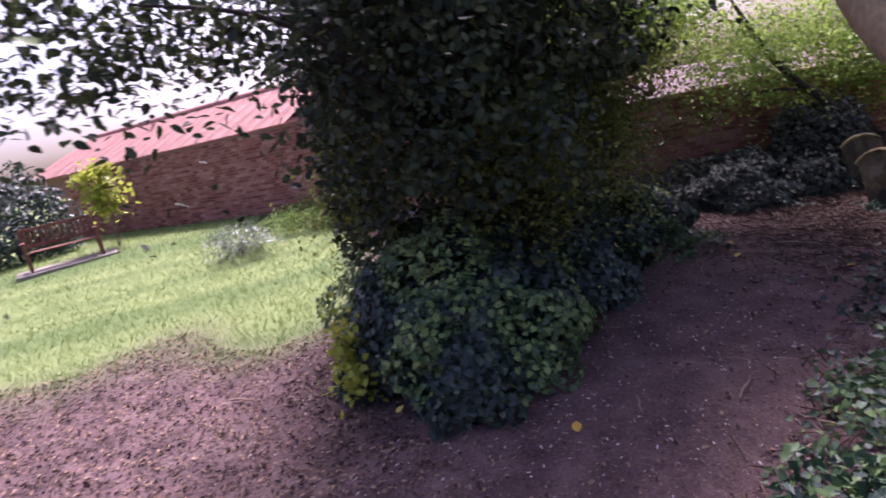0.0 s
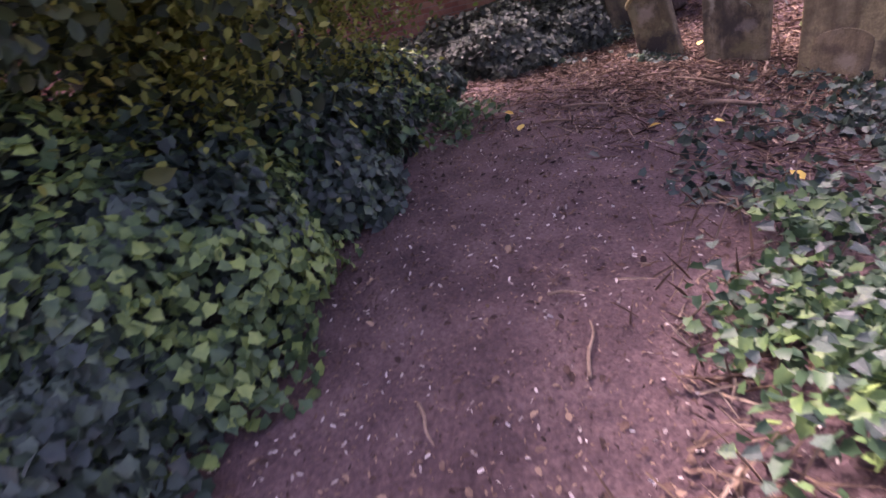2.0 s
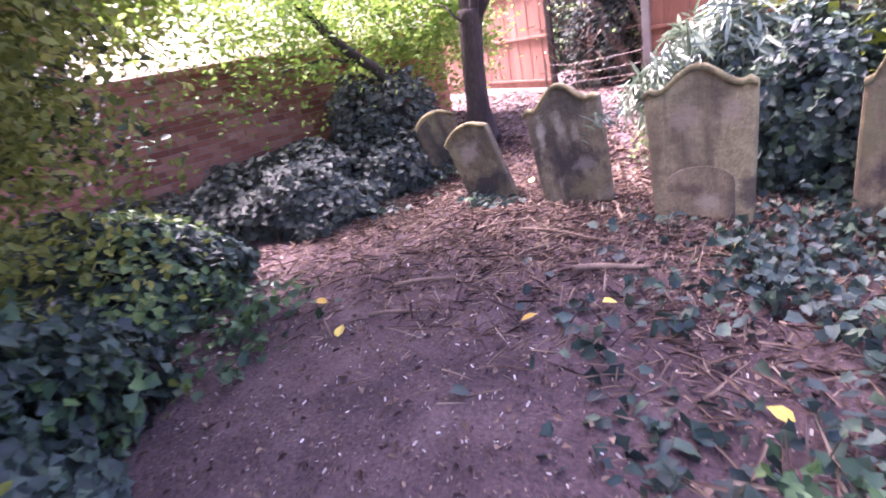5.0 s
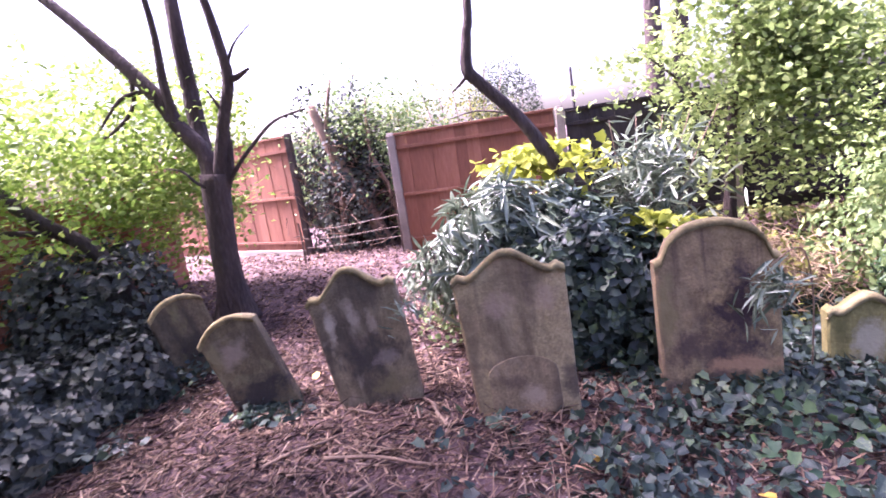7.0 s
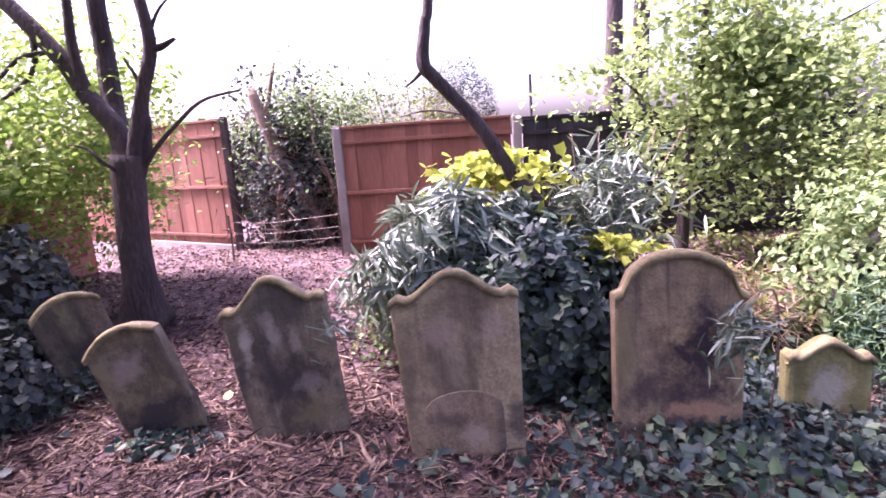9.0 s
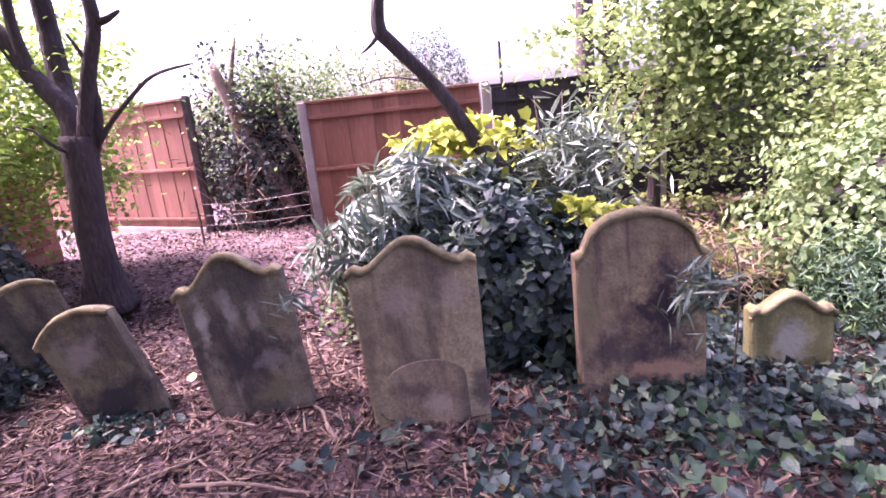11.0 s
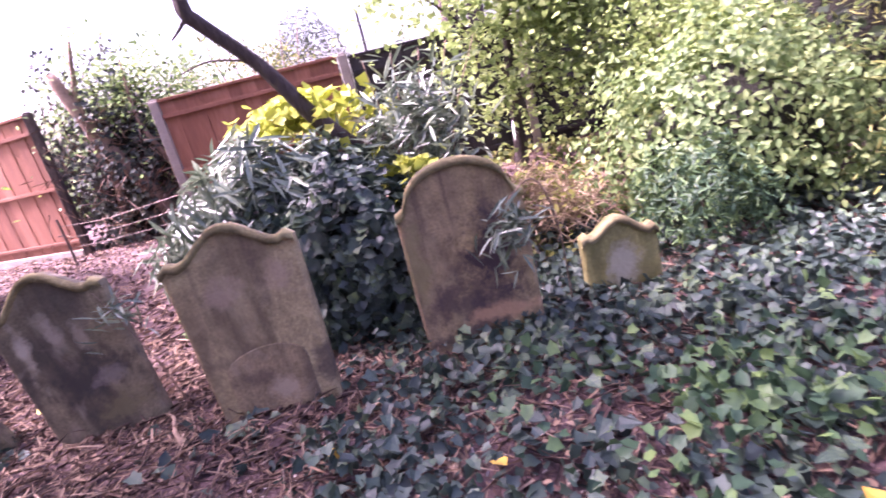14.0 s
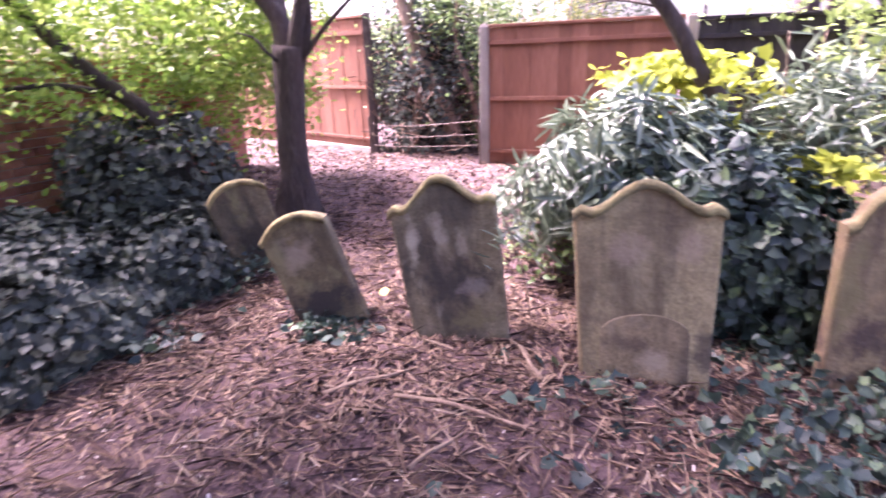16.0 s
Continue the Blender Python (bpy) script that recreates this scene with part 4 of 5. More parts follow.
shrub("shrub", "grey-green shrub rising behind the fence", "shrub", [(p, nn, (0.04, 0.07), "oval", M_GREEN, 0.2)])
p, nn = shell((0.15, 7.4, 1.7), (0.75, 0.7, 1.35), 5000, 84, 0.35, -0.4, 0.12, 0.6)
shrub("conifer", "dark rounded conifer beyond the fence", "conifer", [(p, nn, (0.06, 0.1), "needle", M_YEW, 0.4)])
p, nn = sprays((-0.9, 6.6, 2.0), (1.1, 0.6, 0.9), 100, 26, 85, 0.2)
shrub("shrub", "reddish twiggy shrub beyond the fence", "shrub", [(p, nn, (0.05, 0.08), "oval", M_OLIVE, 0.2)],
      [([(-1.0 + 0.12 * k, 6.5, 0.3), (-1.1 + 0.2 * k, 6.5, 1.6), (-1.4 + 0.32 * k, 6.6, 2.9)], [0.02, 0.015, 0.005]) for k in range(6)])

# tomb mound smothered in strap-leaved shrub and ivy
mound = thing("chest_tomb", "old stone chest tomb buried in shrubs", "tomb", at=pose(0.2, 1.1, g(0.2, 1.1)))
bm = bmesh.new()
box(bm, -0.62, 0.55, -0.35, 0.45, -0.2, 0.68, 0.02)
part("chest", bm, M_SLATE, mound)
bm = bmesh.new()
box(bm, -0.72, 0.62, -0.42, 0.52, 0.68, 0.78, 0.02, pose(0, 0, 0, 3, -4, 0))
part("cover_slab", bm, M_SLATE, mound, "tilted flat cover slab")
p1, n1 = shell((0.06, 0.8, 0.62), (0.74, 0.5, 0.62), 2700, 91, 0.35, -0.3, 0.22, 0.5)
shrub("strap_leaf_shrub", "strap-leaved shrub with glossy silvery leaves", "shrub", [(p1, n1, (0.15, 0.28), "strap", M_STRAP, 0.75)])
p1, n1 = shell((0.62, 0.35, 0.25), (0.62, 0.55, 0.72), 4200, 92, 0.3, -0.3, 0.16, 0.5)
p2, n2 = shell((0.45, 0.75, 0.55), (0.7, 0.45, 0.55), 2200, 93, 0.3, -0.3, 0.16, 0.5)
iv = shrub("ivy_mound", "dark ivy mound between the headstones", "ivy", [(*keep_above(p1, n1), (0.05, 0.09), "ivy", M_IVY, 0.7), (*keep_above(p2, n2), (0.05, 0.085), "ivy", M_IVY, 0.7)])
bush_core(iv, (0.62, 0.4, 0.2), (0.55, 0.45, 0.62), M_CORE_SHADE, seed=9)
p1, n1 = sprays((0.3, 1.3, 1.40), (0.75, 0.3, 0.12), 34, 16, 94, 0.12, 0.35, 0.1)
shrub("yellow_shrub", "bright yellow-green shoots over the mound", "shrub", [(p1, n1, (0.07, 0.12), "ivy", M_YELLOW, 0.2)])
p1, n1 = sprays((1.12, 0.95, 1.08), (0.46, 0.32, 0.42), 40, 24, 95, 0.16, 0.8, 0.2)
shrub("bamboo", "bamboo clump with thin drooping leaves", "bamboo", [(p1, n1, (0.12, 0.22), "strap", M_STRAP, 0.8)],
      [([(1.25 + 0.06 * k, 1.0 + 0.03 * k, 0.2), (1.2 + 0.1 * (k - 2), 1.0, 0.9), (1.1 + 0.2 * (k - 1), 0.95, 1.6)], [0.008, 0.007, 0.003]) for k in range(5)])
p1, n1 = sprays((1.05, 0.3, 0.93), (0.25, 0.1, 0.06), 7, 12, 96, 0.06, 0.5, 0.1)
shrub("yellow_shrub", "yellow-green leaves peeping over a headstone", "shrub", [(p1, n1, (0.06, 0.09), "ivy", M_YELLOW, 0.2)],
      [([(1.05, 0.35, 0.1), (1.0, 0.32, 0.6), (1.05, 0.3, 0.92)], [0.006, 0.005, 0.003])])
# sprays in front of headstones
p1, n1 = sprays((1.36, -0.62, 0.70), (0.15, 0.05, 0.12), 13, 9, 97, 0.045, 0.8, 0.2)
shrub("young_bamboo", "thin leafy stem drooping over a headstone", "bamboo", [(p1, n1, (0.09, 0.16), "strap", M_STRAP, 0.9)],
      [([(1.66, -0.35, 0.05), (1.62, -0.45, 0.55), (1.5, -0.58, 0.84), (1.32, -0.62, 0.76)], [0.005, 0.005, 0.004, 0.002])])
p1, n1 = sprays((-0.62, -0.33, 0.66), (0.12, 0.06, 0.15), 9, 5, 98, 0.05, 0.7, 0.2)
shrub("young_bamboo", "slender bamboo shoot beside the grey headstone", "bamboo", [(p1, n1, (0.08, 0.14), "strap", M_STRAP, 0.6)],
      [([(-0.5, -0.22, 0.0), (-0.54, -0.3, 0.4), (-0.66, -0.34, 0.8)], [0.005, 0.004, 0.002])])
p1, n1 = sprays((-0.45, 0.75, 0.38), (0.35, 0.4, 0.14), 34, 18, 99, 0.1, 0.7, 0.1)
p1, n1 = keep_above(p1, n1)
shrub("nettle_patch", "pale green weeds growing between headstones", "weeds", [(p1, n1, (0.04, 0.07), "oval", M_GREEN, 0.2)])

# light green maple-like trees and shrubs before the dark fence
p1, n1 = sprays((2.75, 2.1, 2.1), (1.75, 0.7, 1.5), 330, 40, 101, 0.18, 0.3, 0.1)
ok = ~((p1[:, 0] < 1.5) & (p1[:, 2] > 2.2))
tree("young maple-leaved tree before the dark fence", [
    ([(2.2, 2.2, 0.2), (2.25, 2.2, 1.2), (2.35, 2.2, 2.2), (2.4, 2.2, 3.4)], [0.05, 0.045, 0.04, 0.015]),
    ([(2.25, 2.2, 1.2), (1.8, 2.0, 1.8), (1.3, 1.8, 2.2)], [0.02, 0.015, 0.004]),
    ([(2.3, 2.2, 1.5), (2.9, 2.0, 2.1), (3.6, 1.8, 2.5)], [0.02, 0.015, 0.004]),
    ([(2.28, 2.2, 1.0), (2.8, 1.9, 1.3), (3.3, 1.6, 1.4)], [0.016, 0.012, 0.004]),
], M_BARK, (M_MAPLE, p1[ok], n1[ok], np.random.default_rng(5).uniform(0.035, 0.075, ok.sum()), "ivy"), seed=33, wob=0.05)
p1, n1 = sprays((3.6, 1.3, 1.3), (1.0, 0.8, 1.3), 230, 44, 102, 0.19, 0.4, 0.1)
p1, n1 = keep_above(p1, n1)
shrub("shrub", "tall light green shrub with small leaves", "shrub", [(p1, n1, (0.035, 0.065), "oval", M_MAPLE, 0.2)])
p1, n1 = shell((3.3, 0.55, 0.4), (0.95, 0.75, 0.95), 7000, 103, 0.4, -0.3, 0.2, 0.6)
p1, n1 = keep_above(p1, n1)
s = shrub("shrub", "dense mid-green shrub beyond the small headstone", "shrub", [(p1, n1, (0.04, 0.075), "oval", M_GREEN, 0.3)])
bush_core(s, (3.3, 0.6, 0.35), (0.8, 0.6, 0.8), M_CORE_SHADE, seed=12)
p1, n1 = shell((2.75, 0.1, 0.25), (0.42, 0.4, 0.42), 3200, 104, 0.4, -0.4, 0.2, 0.7)
p1, n1 = keep_above(p1, n1)
shrub("shrub", "soft feathery grey-green shrub", "shrub", [(p1, n1, (0.05, 0.08), "needle", M_IVY_LIGHT, 0.2)])
p1, n1 = sprays((4.0, -0.9, 1.5), (0.85, 1.2, 1.5), 260, 48, 105, 0.16, 1.3, 0.1)
p1, n1 = keep_above(p1, n1)
tree("olive-green weeping conifer by the ivy", [([(4.3, -0.8, 0.0), (4.25, -0.8, 1.2), (4.2, -0.8, 2.8), (4.2, -0.8, 4.0)], [0.1, 0.09, 0.06, 0.02])], M_BARK,
     (M_OLIVE, p1, n1, np.random.default_rng(6).uniform(0.05, 0.09, len(p1)), "needle"), seed=35, name="conifer")

p1, n1 = sprays((1.95, 0.85, 0.4), (0.6, 0.5, 0.16), 60, 26, 107, 0.12, 0.8, 0.1)
p1, n1 = keep_above(p1, n1)
shrub("dry_grass", "tangled dry grass and weeds behind headstones", "grass", [(p1, n1, (0.1, 0.2), "blade", M_DRY, -0.6), (p1[::3] + 0.03, n1[::3], (0.04, 0.07), "oval", M_OLIVE_LIT, 0.2)])

# dead twig pile
tw = thing("twig_pile", "tangle of dead reddish twigs behind headstone", "twigs")
rnd = random.Random(4)
for k in range(46):
    x, y = rnd.uniform(1.7, 2.7), rnd.uniform(0.5, 1.5)
    a, L = rnd.uniform(0, 6.28), rnd.uniform(0.25, 0.6)
    z = g(x, y) + rnd.uniform(0.02, 0.35)
    bm = bmesh.new()
    tube(bm, [(x, y, z), (x + math.cos(a) * L / 2, y + math.sin(a) * L / 2, z + rnd.uniform(-0.03, 0.12)), (x + math.cos(a) * L, y + math.sin(a) * L, z + rnd.uniform(-0.1, 0.15))], [0.006, 0.005, 0.002], 5)
    part("twig", bm, M_STICK, tw)


# ---- ivy beds ----
def bed(name, label, n, region, low, high, size, material, seed, hang=0.4, shape="ivy", tilt=0.75):
    """Leaves over the ground where region(x, y) gives a density of 0 to 1 and a height share."""
    r = np.random.default_rng(seed)
    x, y = r.uniform(*region[0], n * 3), r.uniform(*region[1], n * 3)
    d = region[2](x, y) * (0.55 + 0.45 * np.sin(3.7 * x + 1.1 * seed) * np.sin(4.3 * y + seed) + 0.35 * np.sin(9.1 * x + 2 * seed) * np.sin(7.7 * y))
    ok = r.random(len(x)) < np.clip(d, 0, 1)
    x, y = x[ok][:n], y[ok][:n]
    lift = low + (high - low) * (0.5 + 0.5 * np.sin(2.9 * x + seed) * np.sin(3.3 * y + 2 * seed)) * r.random(len(x)) ** 0.6
    p = np.stack([x, y, height(x, y) + lift], 1)
    nn = r.normal(scale=tilt, size=p.shape) + np.array([0, -0.2, 1.0])
    root = thing(name, label, "ivy", kind="stuff")
    leaves("foliage", p, nn, r.uniform(*size, len(p)), shape, material, root, seed=seed, hang=hang)
    return root


edge = lambda x, y: smoothstep(0.02, 0.42, x - path_right(y))
front_bed = bed("ivy_bed", "ground ivy spreading over mulch before headstones", 14000, ((-0.2, 5.6), (-2.9, 0.5), lambda x, y: edge(x, y) * (0.42 + 0.3 * smoothstep(0.8, 2.6, x))), 0.015, 0.16, (0.035, 0.07), M_IVY, 111)
bed("ivy_bed", "fresh green ivy patch on the ground", 800, ((0.9, 2.9), (-2.3, -0.7), lambda x, y: np.exp(-((x - 1.9) ** 2 + (y + 1.45) ** 2) / 0.35)), 0.1, 0.22, (0.035, 0.07), M_IVY_LIGHT, 112)
path_bed = bed("ivy_bed", "light green ivy bank beside the path", 9000, ((0.4, 3.6), (-5.2, -2.4), lambda x, y: edge(x, y) * smoothstep(-2.5, -3.1, y)), 0.03, 0.32, (0.032, 0.066), M_IVY_LIGHT, 113)
bed("dry_stalks", "dry stalks standing among the path-side ivy", 700, ((0.4, 2.6), (-5.2, -2.6), lambda x, y: np.exp(-((x - path_right(y) - 0.25) / 0.3) ** 2)), 0.0, 0.1, (0.1, 0.26), M_STRAW, 118, -1.5, "blade", 1.2)
bed("ivy_bed", "scattered ivy trails creeping across mulch", 900, ((-1.1, 0.6), (-2.9, -0.4), lambda x, y: 0.35 * smoothstep(-0.9, 0.3, x)), 0.01, 0.08, (0.05, 0.09), M_IVY, 114)
bed("ivy_bed", "yellow-green weeds at the path edge", 700, ((-2.9, -1.5), (-3.4, -1.7), lambda x, y: np.exp(-((x + 2.15) ** 2 + (y + 2.75) ** 2) / 0.2)), 0.02, 0.16, (0.05, 0.09), M_IVY_LIGHT, 115)
bed("ivy_bed", "ivy trailing round the headstone feet", 4200, ((-3.2, 2.6), (-0.9, 0.9), lambda x, y: 0.75 * smoothstep(0.2, 1.2, x) + 0.6 * smoothstep(-2.2, -2.9, x)), 0.02, 0.22, (0.04, 0.075), M_IVY, 116)
bed("ivy_bed", "dark ivy climbing the leaning headstone foot", 420, ((-2.1, -1.3), (-0.45, 0.05), lambda x, y: np.exp(-((x + 1.68) ** 2 + (y + 0.25) ** 2) / 0.03)), 0.02, 0.24, (0.04, 0.07), M_IVY, 119)
bed("ivy_bed", "fallen leaves and weeds behind headstones", 2500, ((1.3, 4.4), (0.2, 3.0), lambda x, y: 0.7 + 0 * x), 0.01, 0.2, (0.04, 0.08), M_OLIVE, 117)

# leaves near the walker that can be told apart
M_IVY_SINGLE = mat("ivy_leaf_single", [(0.2, (0.014, 0.026, 0.021)), (0.5, (0.033, 0.056, 0.042)), (0.72, (0.06, 0.095, 0.06)), (0.92, (0.13, 0.19, 0.07))], 8, 60, 0.42, 0.2, 60, translucent=0.15, spec=0.45, objrand=0.6)


def leaf_mesh(k):
    half = SHAPES["ivy"]
    outline = [(0.0, 0.0)] + half + [(0.0, 1.0)] + [(-u, v) for u, v in reversed(half)]
    me = bpy.data.meshes.new("leaf")
    rr = random.Random(k)
    vs = [((u * rr.uniform(0.9, 1.1)), v - 0.3, 0.2 * abs(u) - (0.1 + 0.05 * k) * v * v) for u, v in outline]
    n = len(half)
    me.from_pydata(vs, [], [list(range(n + 2)), [0] + list(range(n + 1, len(vs)))])
    me.materials.append(M_IVY_SINGLE)
    return me


LEAF_MESHES = [leaf_mesh(k) for k in range(4)]


def single_leaves(parent, n, xr, yr, top, seed, size=(0.045, 0.078), where=None):
    rr = random.Random(seed)
    done = 0
    while done < n:
        x, y = rr.uniform(*xr), rr.uniform(*yr)
        if where is not None and rr.random() > float(where(x, y)):
            continue
        ob = new("leaf", rr.choice(LEAF_MESHES))
        ob.parent = parent
        sz = rr.uniform(*size)
        ob.matrix_basis = pose(x, y, g(x, y) + top + rr.uniform(-0.05, 0.04), rr.uniform(-35, 25), rr.uniform(-30, 30), rr.uniform(0, 360)) @ Matrix.Scale(sz, 4)
        done += 1


single_leaves(front_bed, 300, (0.2, 2.6), (-2.6, -0.6), 0.12, 5, where=lambda x, y: edge(x, y) * smoothstep(0.2, 1.0, x + 1.2 * (y + 2.2)))
single_leaves(path_bed, 300, (0.6, 2.2), (-4.8, -2.8), 0.26, 6, (0.038, 0.066), where=edge)

# lawn
r = np.random.default_rng(9)
x, y = r.uniform(-15, 0.5, 90000), r.uniform(-16.5, -6.6, 90000)
ok = (r.random(len(x)) < lawn_amount(x, y) * np.clip(1.4 / (0.25 * np.hypot(x - 3, y + 6)), 0.12, 1))
x, y = x[ok], y[ok]
nn = np.stack([r.normal(size=len(x)), r.normal(size=len(x)), 0.25 * np.ones(len(x))], 1)
lawn = leaves("grass", np.stack([x, y, height(x, y) + 0.015], 1), nn, r.uniform(0.06, 0.14, len(x)), "blade", M_GRASS, seed=10, hang=-3.0)
tagged(lawn, "uneven lawn of short bright green grass", "grass", kind="stuff")

# litter
r = np.random.default_rng(12)
x, y = r.uniform(-5.0, 5.0, 110000), r.uniform(-11.0, 4.6, 110000)
keep = (r.random(len(x)) < 0.10 + 0.9 * smoothstep(-2.2, -0.7, y + 0.5 * np.sin(2.3 * x) * np.sin(1.7 * x + 1) + r.normal(scale=0.2, size=len(x))) + 0.8 * smoothstep(-5.6, -6.6, y)) & (lawn_amount(x, y) < 0.6)
x, y = x[keep], y[keep]
nn = r.normal(scale=0.35, size=(len(x), 3)) + np.array([0, 0, 1])
tagged(leaves("leaf_litter", np.stack([x, y, height(x, y) + r.uniform(0.006, 0.03, len(x))], 1), nn, r.uniform(0.018, 0.05, len(x)), "oval", M_LITTER, seed=13, fold=0.3), "dry brown leaf litter and bark mulch", "leaf litter", kind="stuff")
x, y = r.uniform(-3.2, 2.6, 8000), r.triangular(-2.6, 0.2, 2.6, 8000)
nn = r.normal(scale=0.3, size=(len(x), 3)) + np.array([0, 0, 1])
tagged(leaves("twig_litter", np.stack([x, y, height(x, y) + r.uniform(0.01, 0.035, len(x))], 1), nn, r.uniform(0.1, 0.26, len(x)), "blade", M_LITTER, seed=14), "thin dry stalks and straw on mulch", "leaf litter", kind="stuff")
x, y = r.uniform(-2.5, 2.2, 3000), r.uniform(-7.5, -1.0, 3000)
tagged(leaves("pale_chips", np.stack([x, y, height(x, y) + 0.012], 1), r.normal(scale=0.5, size=(len(x), 3)) + np.array([0, 0, 1]), r.uniform(0.012, 0.03, len(x)), "chip", M_CHIP, seed=15), "pale stone and wood chips on the path", "chips", kind="stuff")

x, y = r.uniform(-3.0, 2.4, 4200), r.triangular(-2.9, -0.6, 1.6, 4200)
nn = r.normal(scale=0.3, size=(len(x), 3)) + np.array([0, 0, 1])
tagged(leaves("straw", np.stack([x, y, height(x, y) + r.uniform(0.02, 0.045, len(x))], 1), nn, r.uniform(0.08, 0.22, len(x)), "blade", M_STRAW, seed=16), "pale straw stalks lying over the mulch", "straw", kind="stuff")

# fine crumbs of leaf and bark trodden into the path
x, y = r.uniform(-2.4, 2.8, 26000), r.uniform(-8.0, -1.4, 26000)
nn = r.normal(scale=0.4, size=(len(x), 3)) + np.array([0, 0, 1])
tagged(leaves("bark_crumbs", np.stack([x, y, height(x, y) + r.uniform(0.006, 0.016, len(x))], 1), nn, r.uniform(0.008, 0.022, len(x)), "chip", M_LITTER, seed=17), "fine bark and leaf crumbs trodden into earth", "leaf litter", kind="stuff")

# sticks and fallen leaves that can be told apart
def stick(x, y, ang, L, rad, label="dead stick lying on the mulch"):
    bm = bmesh.new()
    tube(bm, [(0, 0, 0), (L * 0.35, 0.02 * L, 0.01), (L * 0.7, -0.03 * L, 0.012), (L, 0.02 * L, 0.0)], [rad, rad * 0.9, rad * 0.75, rad * 0.4], 7, 0.1, int(x * 7))
    ob = link("stick", bm, M_STICK, smooth=True)
    ob.matrix_world = pose(x, y, g(x + L / 2 * math.cos(radians(ang)), y + L / 2 * math.sin(radians(ang))) + rad + 0.012, 0, 0, ang)
    return tagged(ob, label, "stick", "dead sticks")


for a in ((-1.45, -1.9, 30, 0.45, 0.014), (-0.45, -1.45, 14, 0.42, 0.022), (-1.35, -2.25, 24, 0.35, 0.012), (-1.45, -0.9, 38, 0.5, 0.012), (-0.42, -0.62, 118, 0.42, 0.014),
          (-1.1, -0.85, -10, 0.9, 0.012), (-0.9, -1.3, 55, 0.3, 0.01), (1.45, -0.75, 8, 1.0, 0.009), (0.40, -3.95, 40, 0.16, 0.009), (0.85, -4.2, 130, 0.32, 0.008),
          (0.5, -4.7, -20, 0.2, 0.008), (-1.4, -7.8, 60, 0.3, 0.012), (-1.9, -7.3, 10, 0.22, 0.01), (1.1, -0.9, 70, 0.35, 0.007), (1.9, -1.9, 160, 0.4, 0.008)):
    stick(*a)

bm = bmesh.new()
vs = [bm.verts.new((u * 0.07, v * 0.09, 0.02 * abs(u) + 0.012 * v)) for u, v in ((0, 0), (0.4, 0.2), (0.45, 0.55), (0.2, 0.8), (0, 1), (-0.2, 0.8), (-0.45, 0.55), (-0.4, 0.2))]
bm.faces.new(vs[:5])
bm.faces.new([vs[0]] + vs[4:])
first = link("fallen_leaf", bm, M_FALLEN)
first.matrix_world = pose(0.38, -1.12, g(0.38, -1.12) + 0.05, 8, 5, 40)
tagged(first, "yellow fallen leaf lying on mulch", "leaf", "fallen leaves")
for x, y, a in ((-1.35, -2.5, 20), (0.66, -5.2, 70), (-1.75, -2.2, 120), (-1.5, 0.15, 10), (0.95, -1.35, 200), (1.5, -1.9, 60), (-0.45, -2.1, 300), (-0.1, -1.75, 150), (-0.3, -6.3, 30), (0.7, -2.4, 80), (1.9, -2.0, 10)):
    copy_thing(first, pose(x, y, g(x, y) + 0.035, 10, -6, a))


# ---- lawn end: bench, planting, outbuilding ----
def bench(at):
    root = thing("bench", "brown slatted wooden garden bench on lawn", "bench", at=at)
    for x in (-0.7, 0.7):
        for y, top in ((-0.25, 0.62), (0.25, 0.92)):
            bm = bmesh.new()
            box(bm, x - 0.03, x + 0.03, y - 0.03, y + 0.03, -0.02, top, 0.006)
            part("leg", bm, M_BENCH, root)
        bm = bmesh.new()
        box(bm, x - 0.035, x + 0.035, -0.3, 0.26, 0.62, 0.66, 0.01)
        part("armrest", bm, M_BENCH, root)
    for k in range(5):
        bm = bmesh.new()
        box(bm, -0.72, 0.72, -0.27 + k * 0.1, -0.19 + k * 0.1, 0.41, 0.435, 0.005)
        part("seat_slat", bm, M_BENCH, root)
    for z in (0.5, 0.88):
        bm = bmesh.new()
        box(bm, -0.7, 0.7, 0.235, 0.27, z, z + 0.07, 0.006)
        part("back_rail", bm, M_BENCH, root)
    for k in range(13):
        bm = bmesh.new()
        box(bm, -0.66 + k * 0.105, -0.61 + k * 0.105, 0.242, 0.262, 0.55, 0.89, 0.003)
        part("back_slat", bm, M_BENCH, root)
    return root


BX, BY = -9.9, -13.0
bench(pose(BX, BY, g(BX, BY) + 0.03, 0, 0, 118))
bm = bmesh.new()
box(bm, -1.0, 1.0, -0.55, 0.5, -0.05, 0.03, 0.01)
slab = link("paving_slab", bm, M_CONC)
slab.matrix_world = pose(BX, BY, g(BX, BY), 0, 0, 118)
tagged(slab, "pale paving slab under the bench", "paving")
p1, n1 = shell((-12.5, -15.9, 1.2), (1.6, 1.9, 2.0), 7000, 121, 0.35, -0.6, 0.16, 0.6)
shrub("shrub", "large blue-green shrub at the wall's end", "shrub", [(p1, n1, (0.1, 0.18), "oval", M_IVY, 0.2)])
p1, n1 = sprays((-11.3, -12.4, 2.1), (0.35, 0.5, 0.7), 26, 30, 122, 0.18)
shrub("climber", "golden climber spilling over the wall", "climber", [(p1, n1, (0.09, 0.16), "ivy", M_YELLOW, 0.6)])
p1, n1 = sprays((-7.0, -8.6, 0.6), (0.5, 0.6, 0.3), 30, 40, 123, 0.15)
p1, n1 = keep_above(p1, n1)
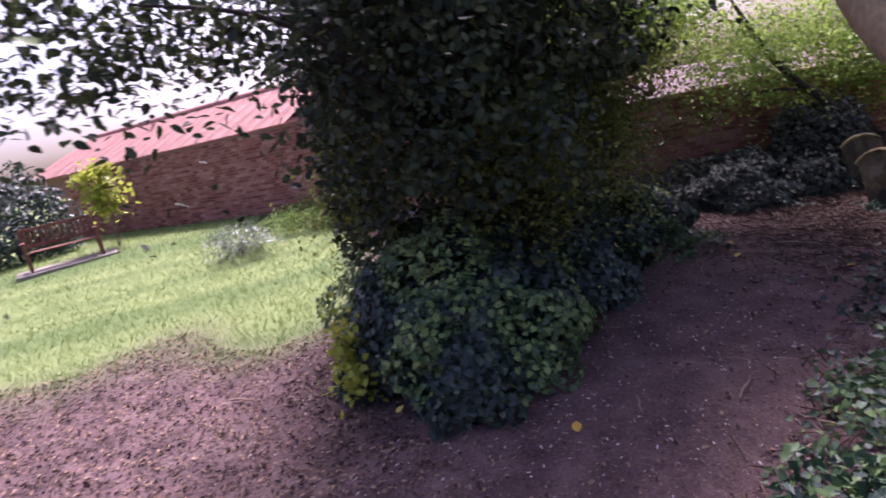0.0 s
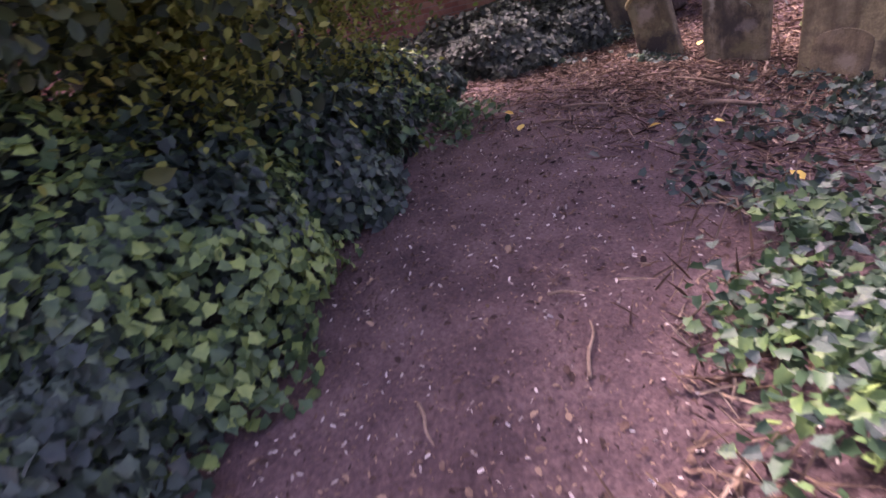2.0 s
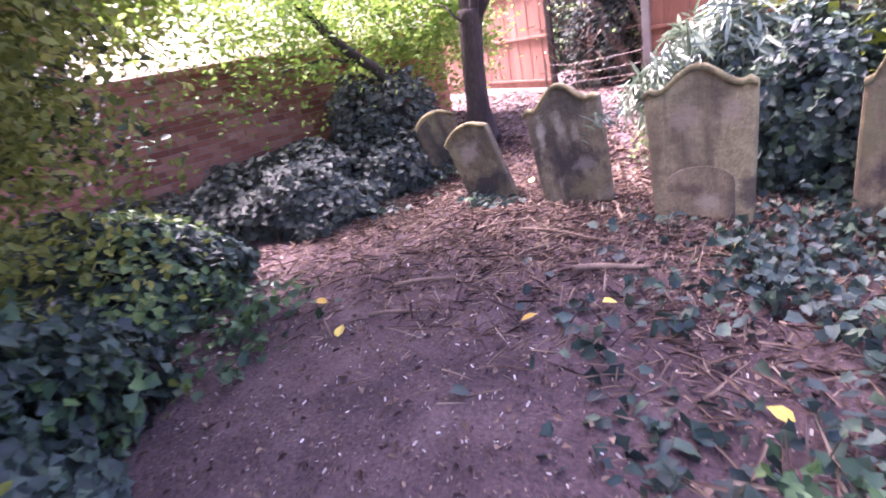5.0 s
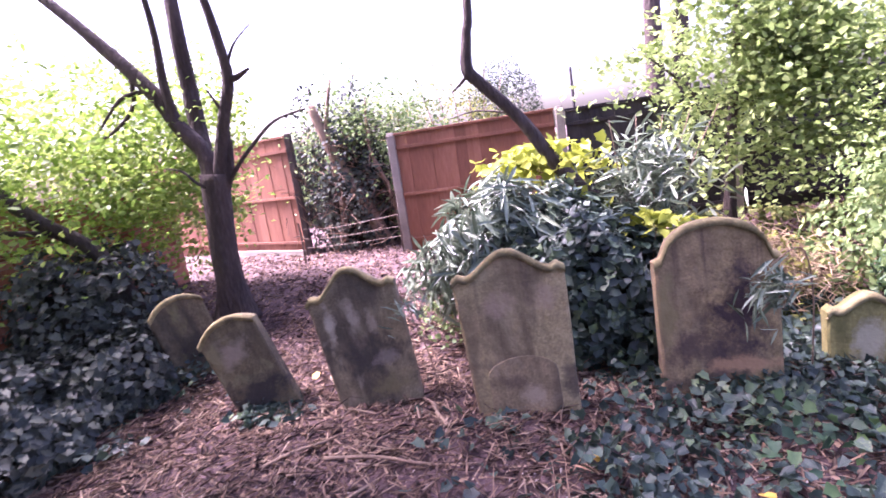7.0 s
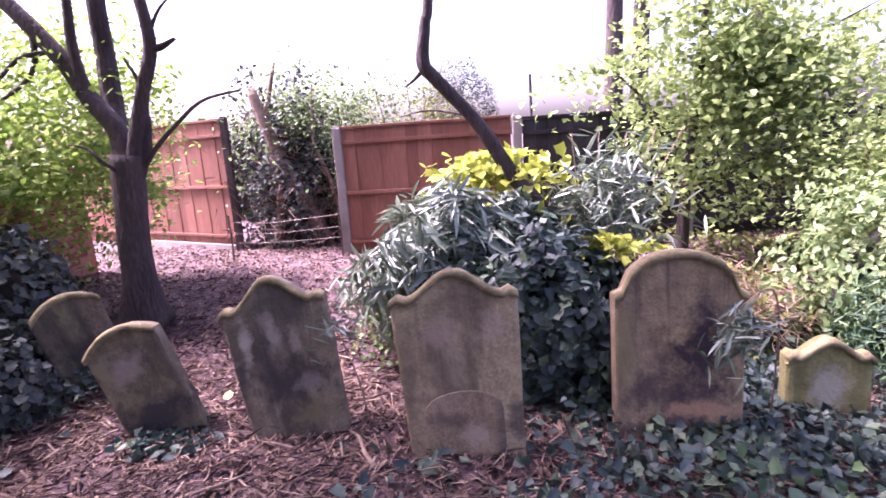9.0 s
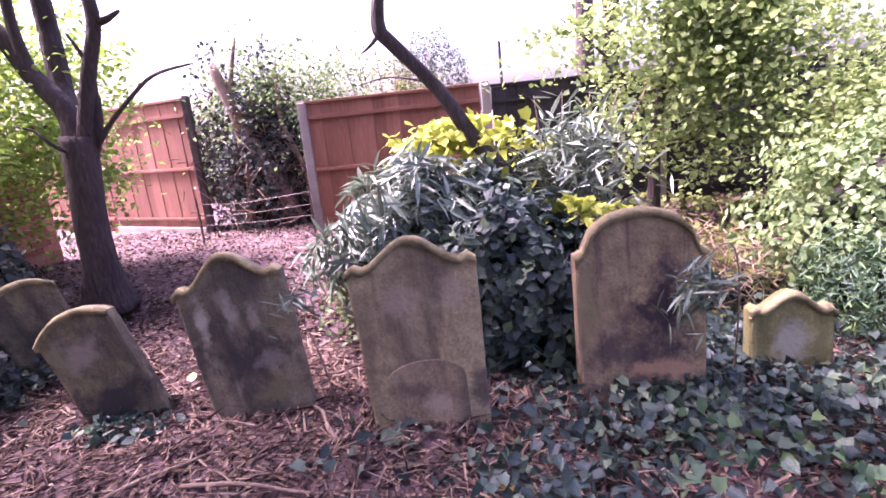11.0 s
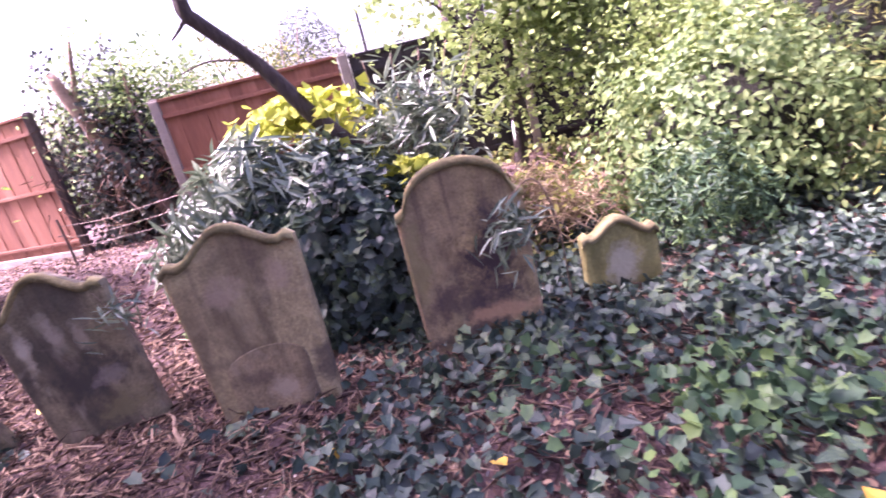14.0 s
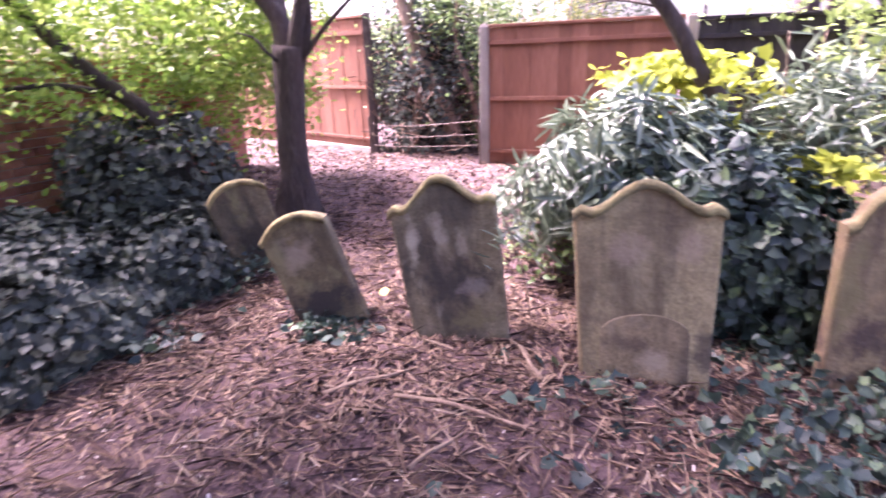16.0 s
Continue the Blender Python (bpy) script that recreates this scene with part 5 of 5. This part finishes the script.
shrub("flower_bed", "pale feathery plants standing in the lawn", "plant", [(p1, n1, (0.08, 0.16), "strap", M_STRAP, -0.5)])
p1, n1 = sprays((-9.0, -7.2, 0.55), (1.6, 1.2, 0.25), 120, 34, 124, 0.2)
p1, n1 = keep_above(p1, n1)
shrub("flower_bed", "long grass and herbs before the garden wall", "plant", [(p1, n1, (0.1, 0.2), "strap", M_GRASS, -0.5)])

shed = thing("outbuilding", "long red-tiled outbuilding behind garden wall", "outbuilding", at=pose(-17.2, -11.0, 0.3, 0, 0, 54))
bm = bmesh.new()
box(bm, -6, 6, -2.4, 2.4, -0.3, 2.5)
part("wall", bm, M_RENDERWALL, shed)
bm = bmesh.new()
cols = np.linspace(-6.3, 6.3, 190)
rows = []
for yy, zz in ((-2.9, 2.35), (-2.2, 2.68), (-1.45, 3.0), (-0.7, 3.32), (0.0, 3.6), (2.9, 2.35)):
    rows.append([bm.verts.new((float(c), yy, zz + 0.035 * math.sin(c * 28))) for c in cols])
for r0, r1 in zip(rows, rows[1:]):
    for k in range(len(cols) - 1):
        bm.faces.new((r0[k], r0[k + 1], r1[k + 1], r1[k]))
part("roof", bm, M_ROOF, shed, "faded red pantile roof")
bm = bmesh.new()
tube(bm, [(-6.35, 0, 3.62), (0, 0, 3.62), (6.35, 0, 3.62)], [0.11, 0.11, 0.11], 8)
part("ridge", bm, M_ROOF, shed)

# backdrop added to block the bright horizon in the fence gap
p1, n1 = shell((-4.5, 8.2, 0.8), (5.5, 0.9, 1.35), 9000, 139, 0.25, -0.5, 0.14, 0.5)
hd = shrub("hedge", "added dark hedge backdrop beyond the fence", "hedge", [(p1, n1, (0.09, 0.15), "oval", M_GREEN, 0.2)])
bush_core(hd, (-4.5, 8.2, 0.8), (5.4, 0.9, 1.35), M_CORE_SHADE, seed=7)

# hedge that closes the place behind the walker
for k, (x, y, rx, ry) in enumerate(((6.5, -4.0, 1.2, 3.5), (6.8, -10.5, 1.4, 3.6), (5.9, 1.5, 1.2, 2.5))):
    p1, n1 = shell((x, y, 0.8), (rx, ry, 1.8), 5000, 131 + k, 0.2, -0.4, 0.12, 0.5)
    hd = shrub("hedge", "dark evergreen hedge closing the churchyard", "hedge", [(p1, n1, (0.1, 0.17), "oval", M_YEW, 0.2)])
    bush_core(hd, (x, y, 0.8), (rx * 1.05, ry * 1.05, 1.8), M_CORE_SHADE, seed=k)
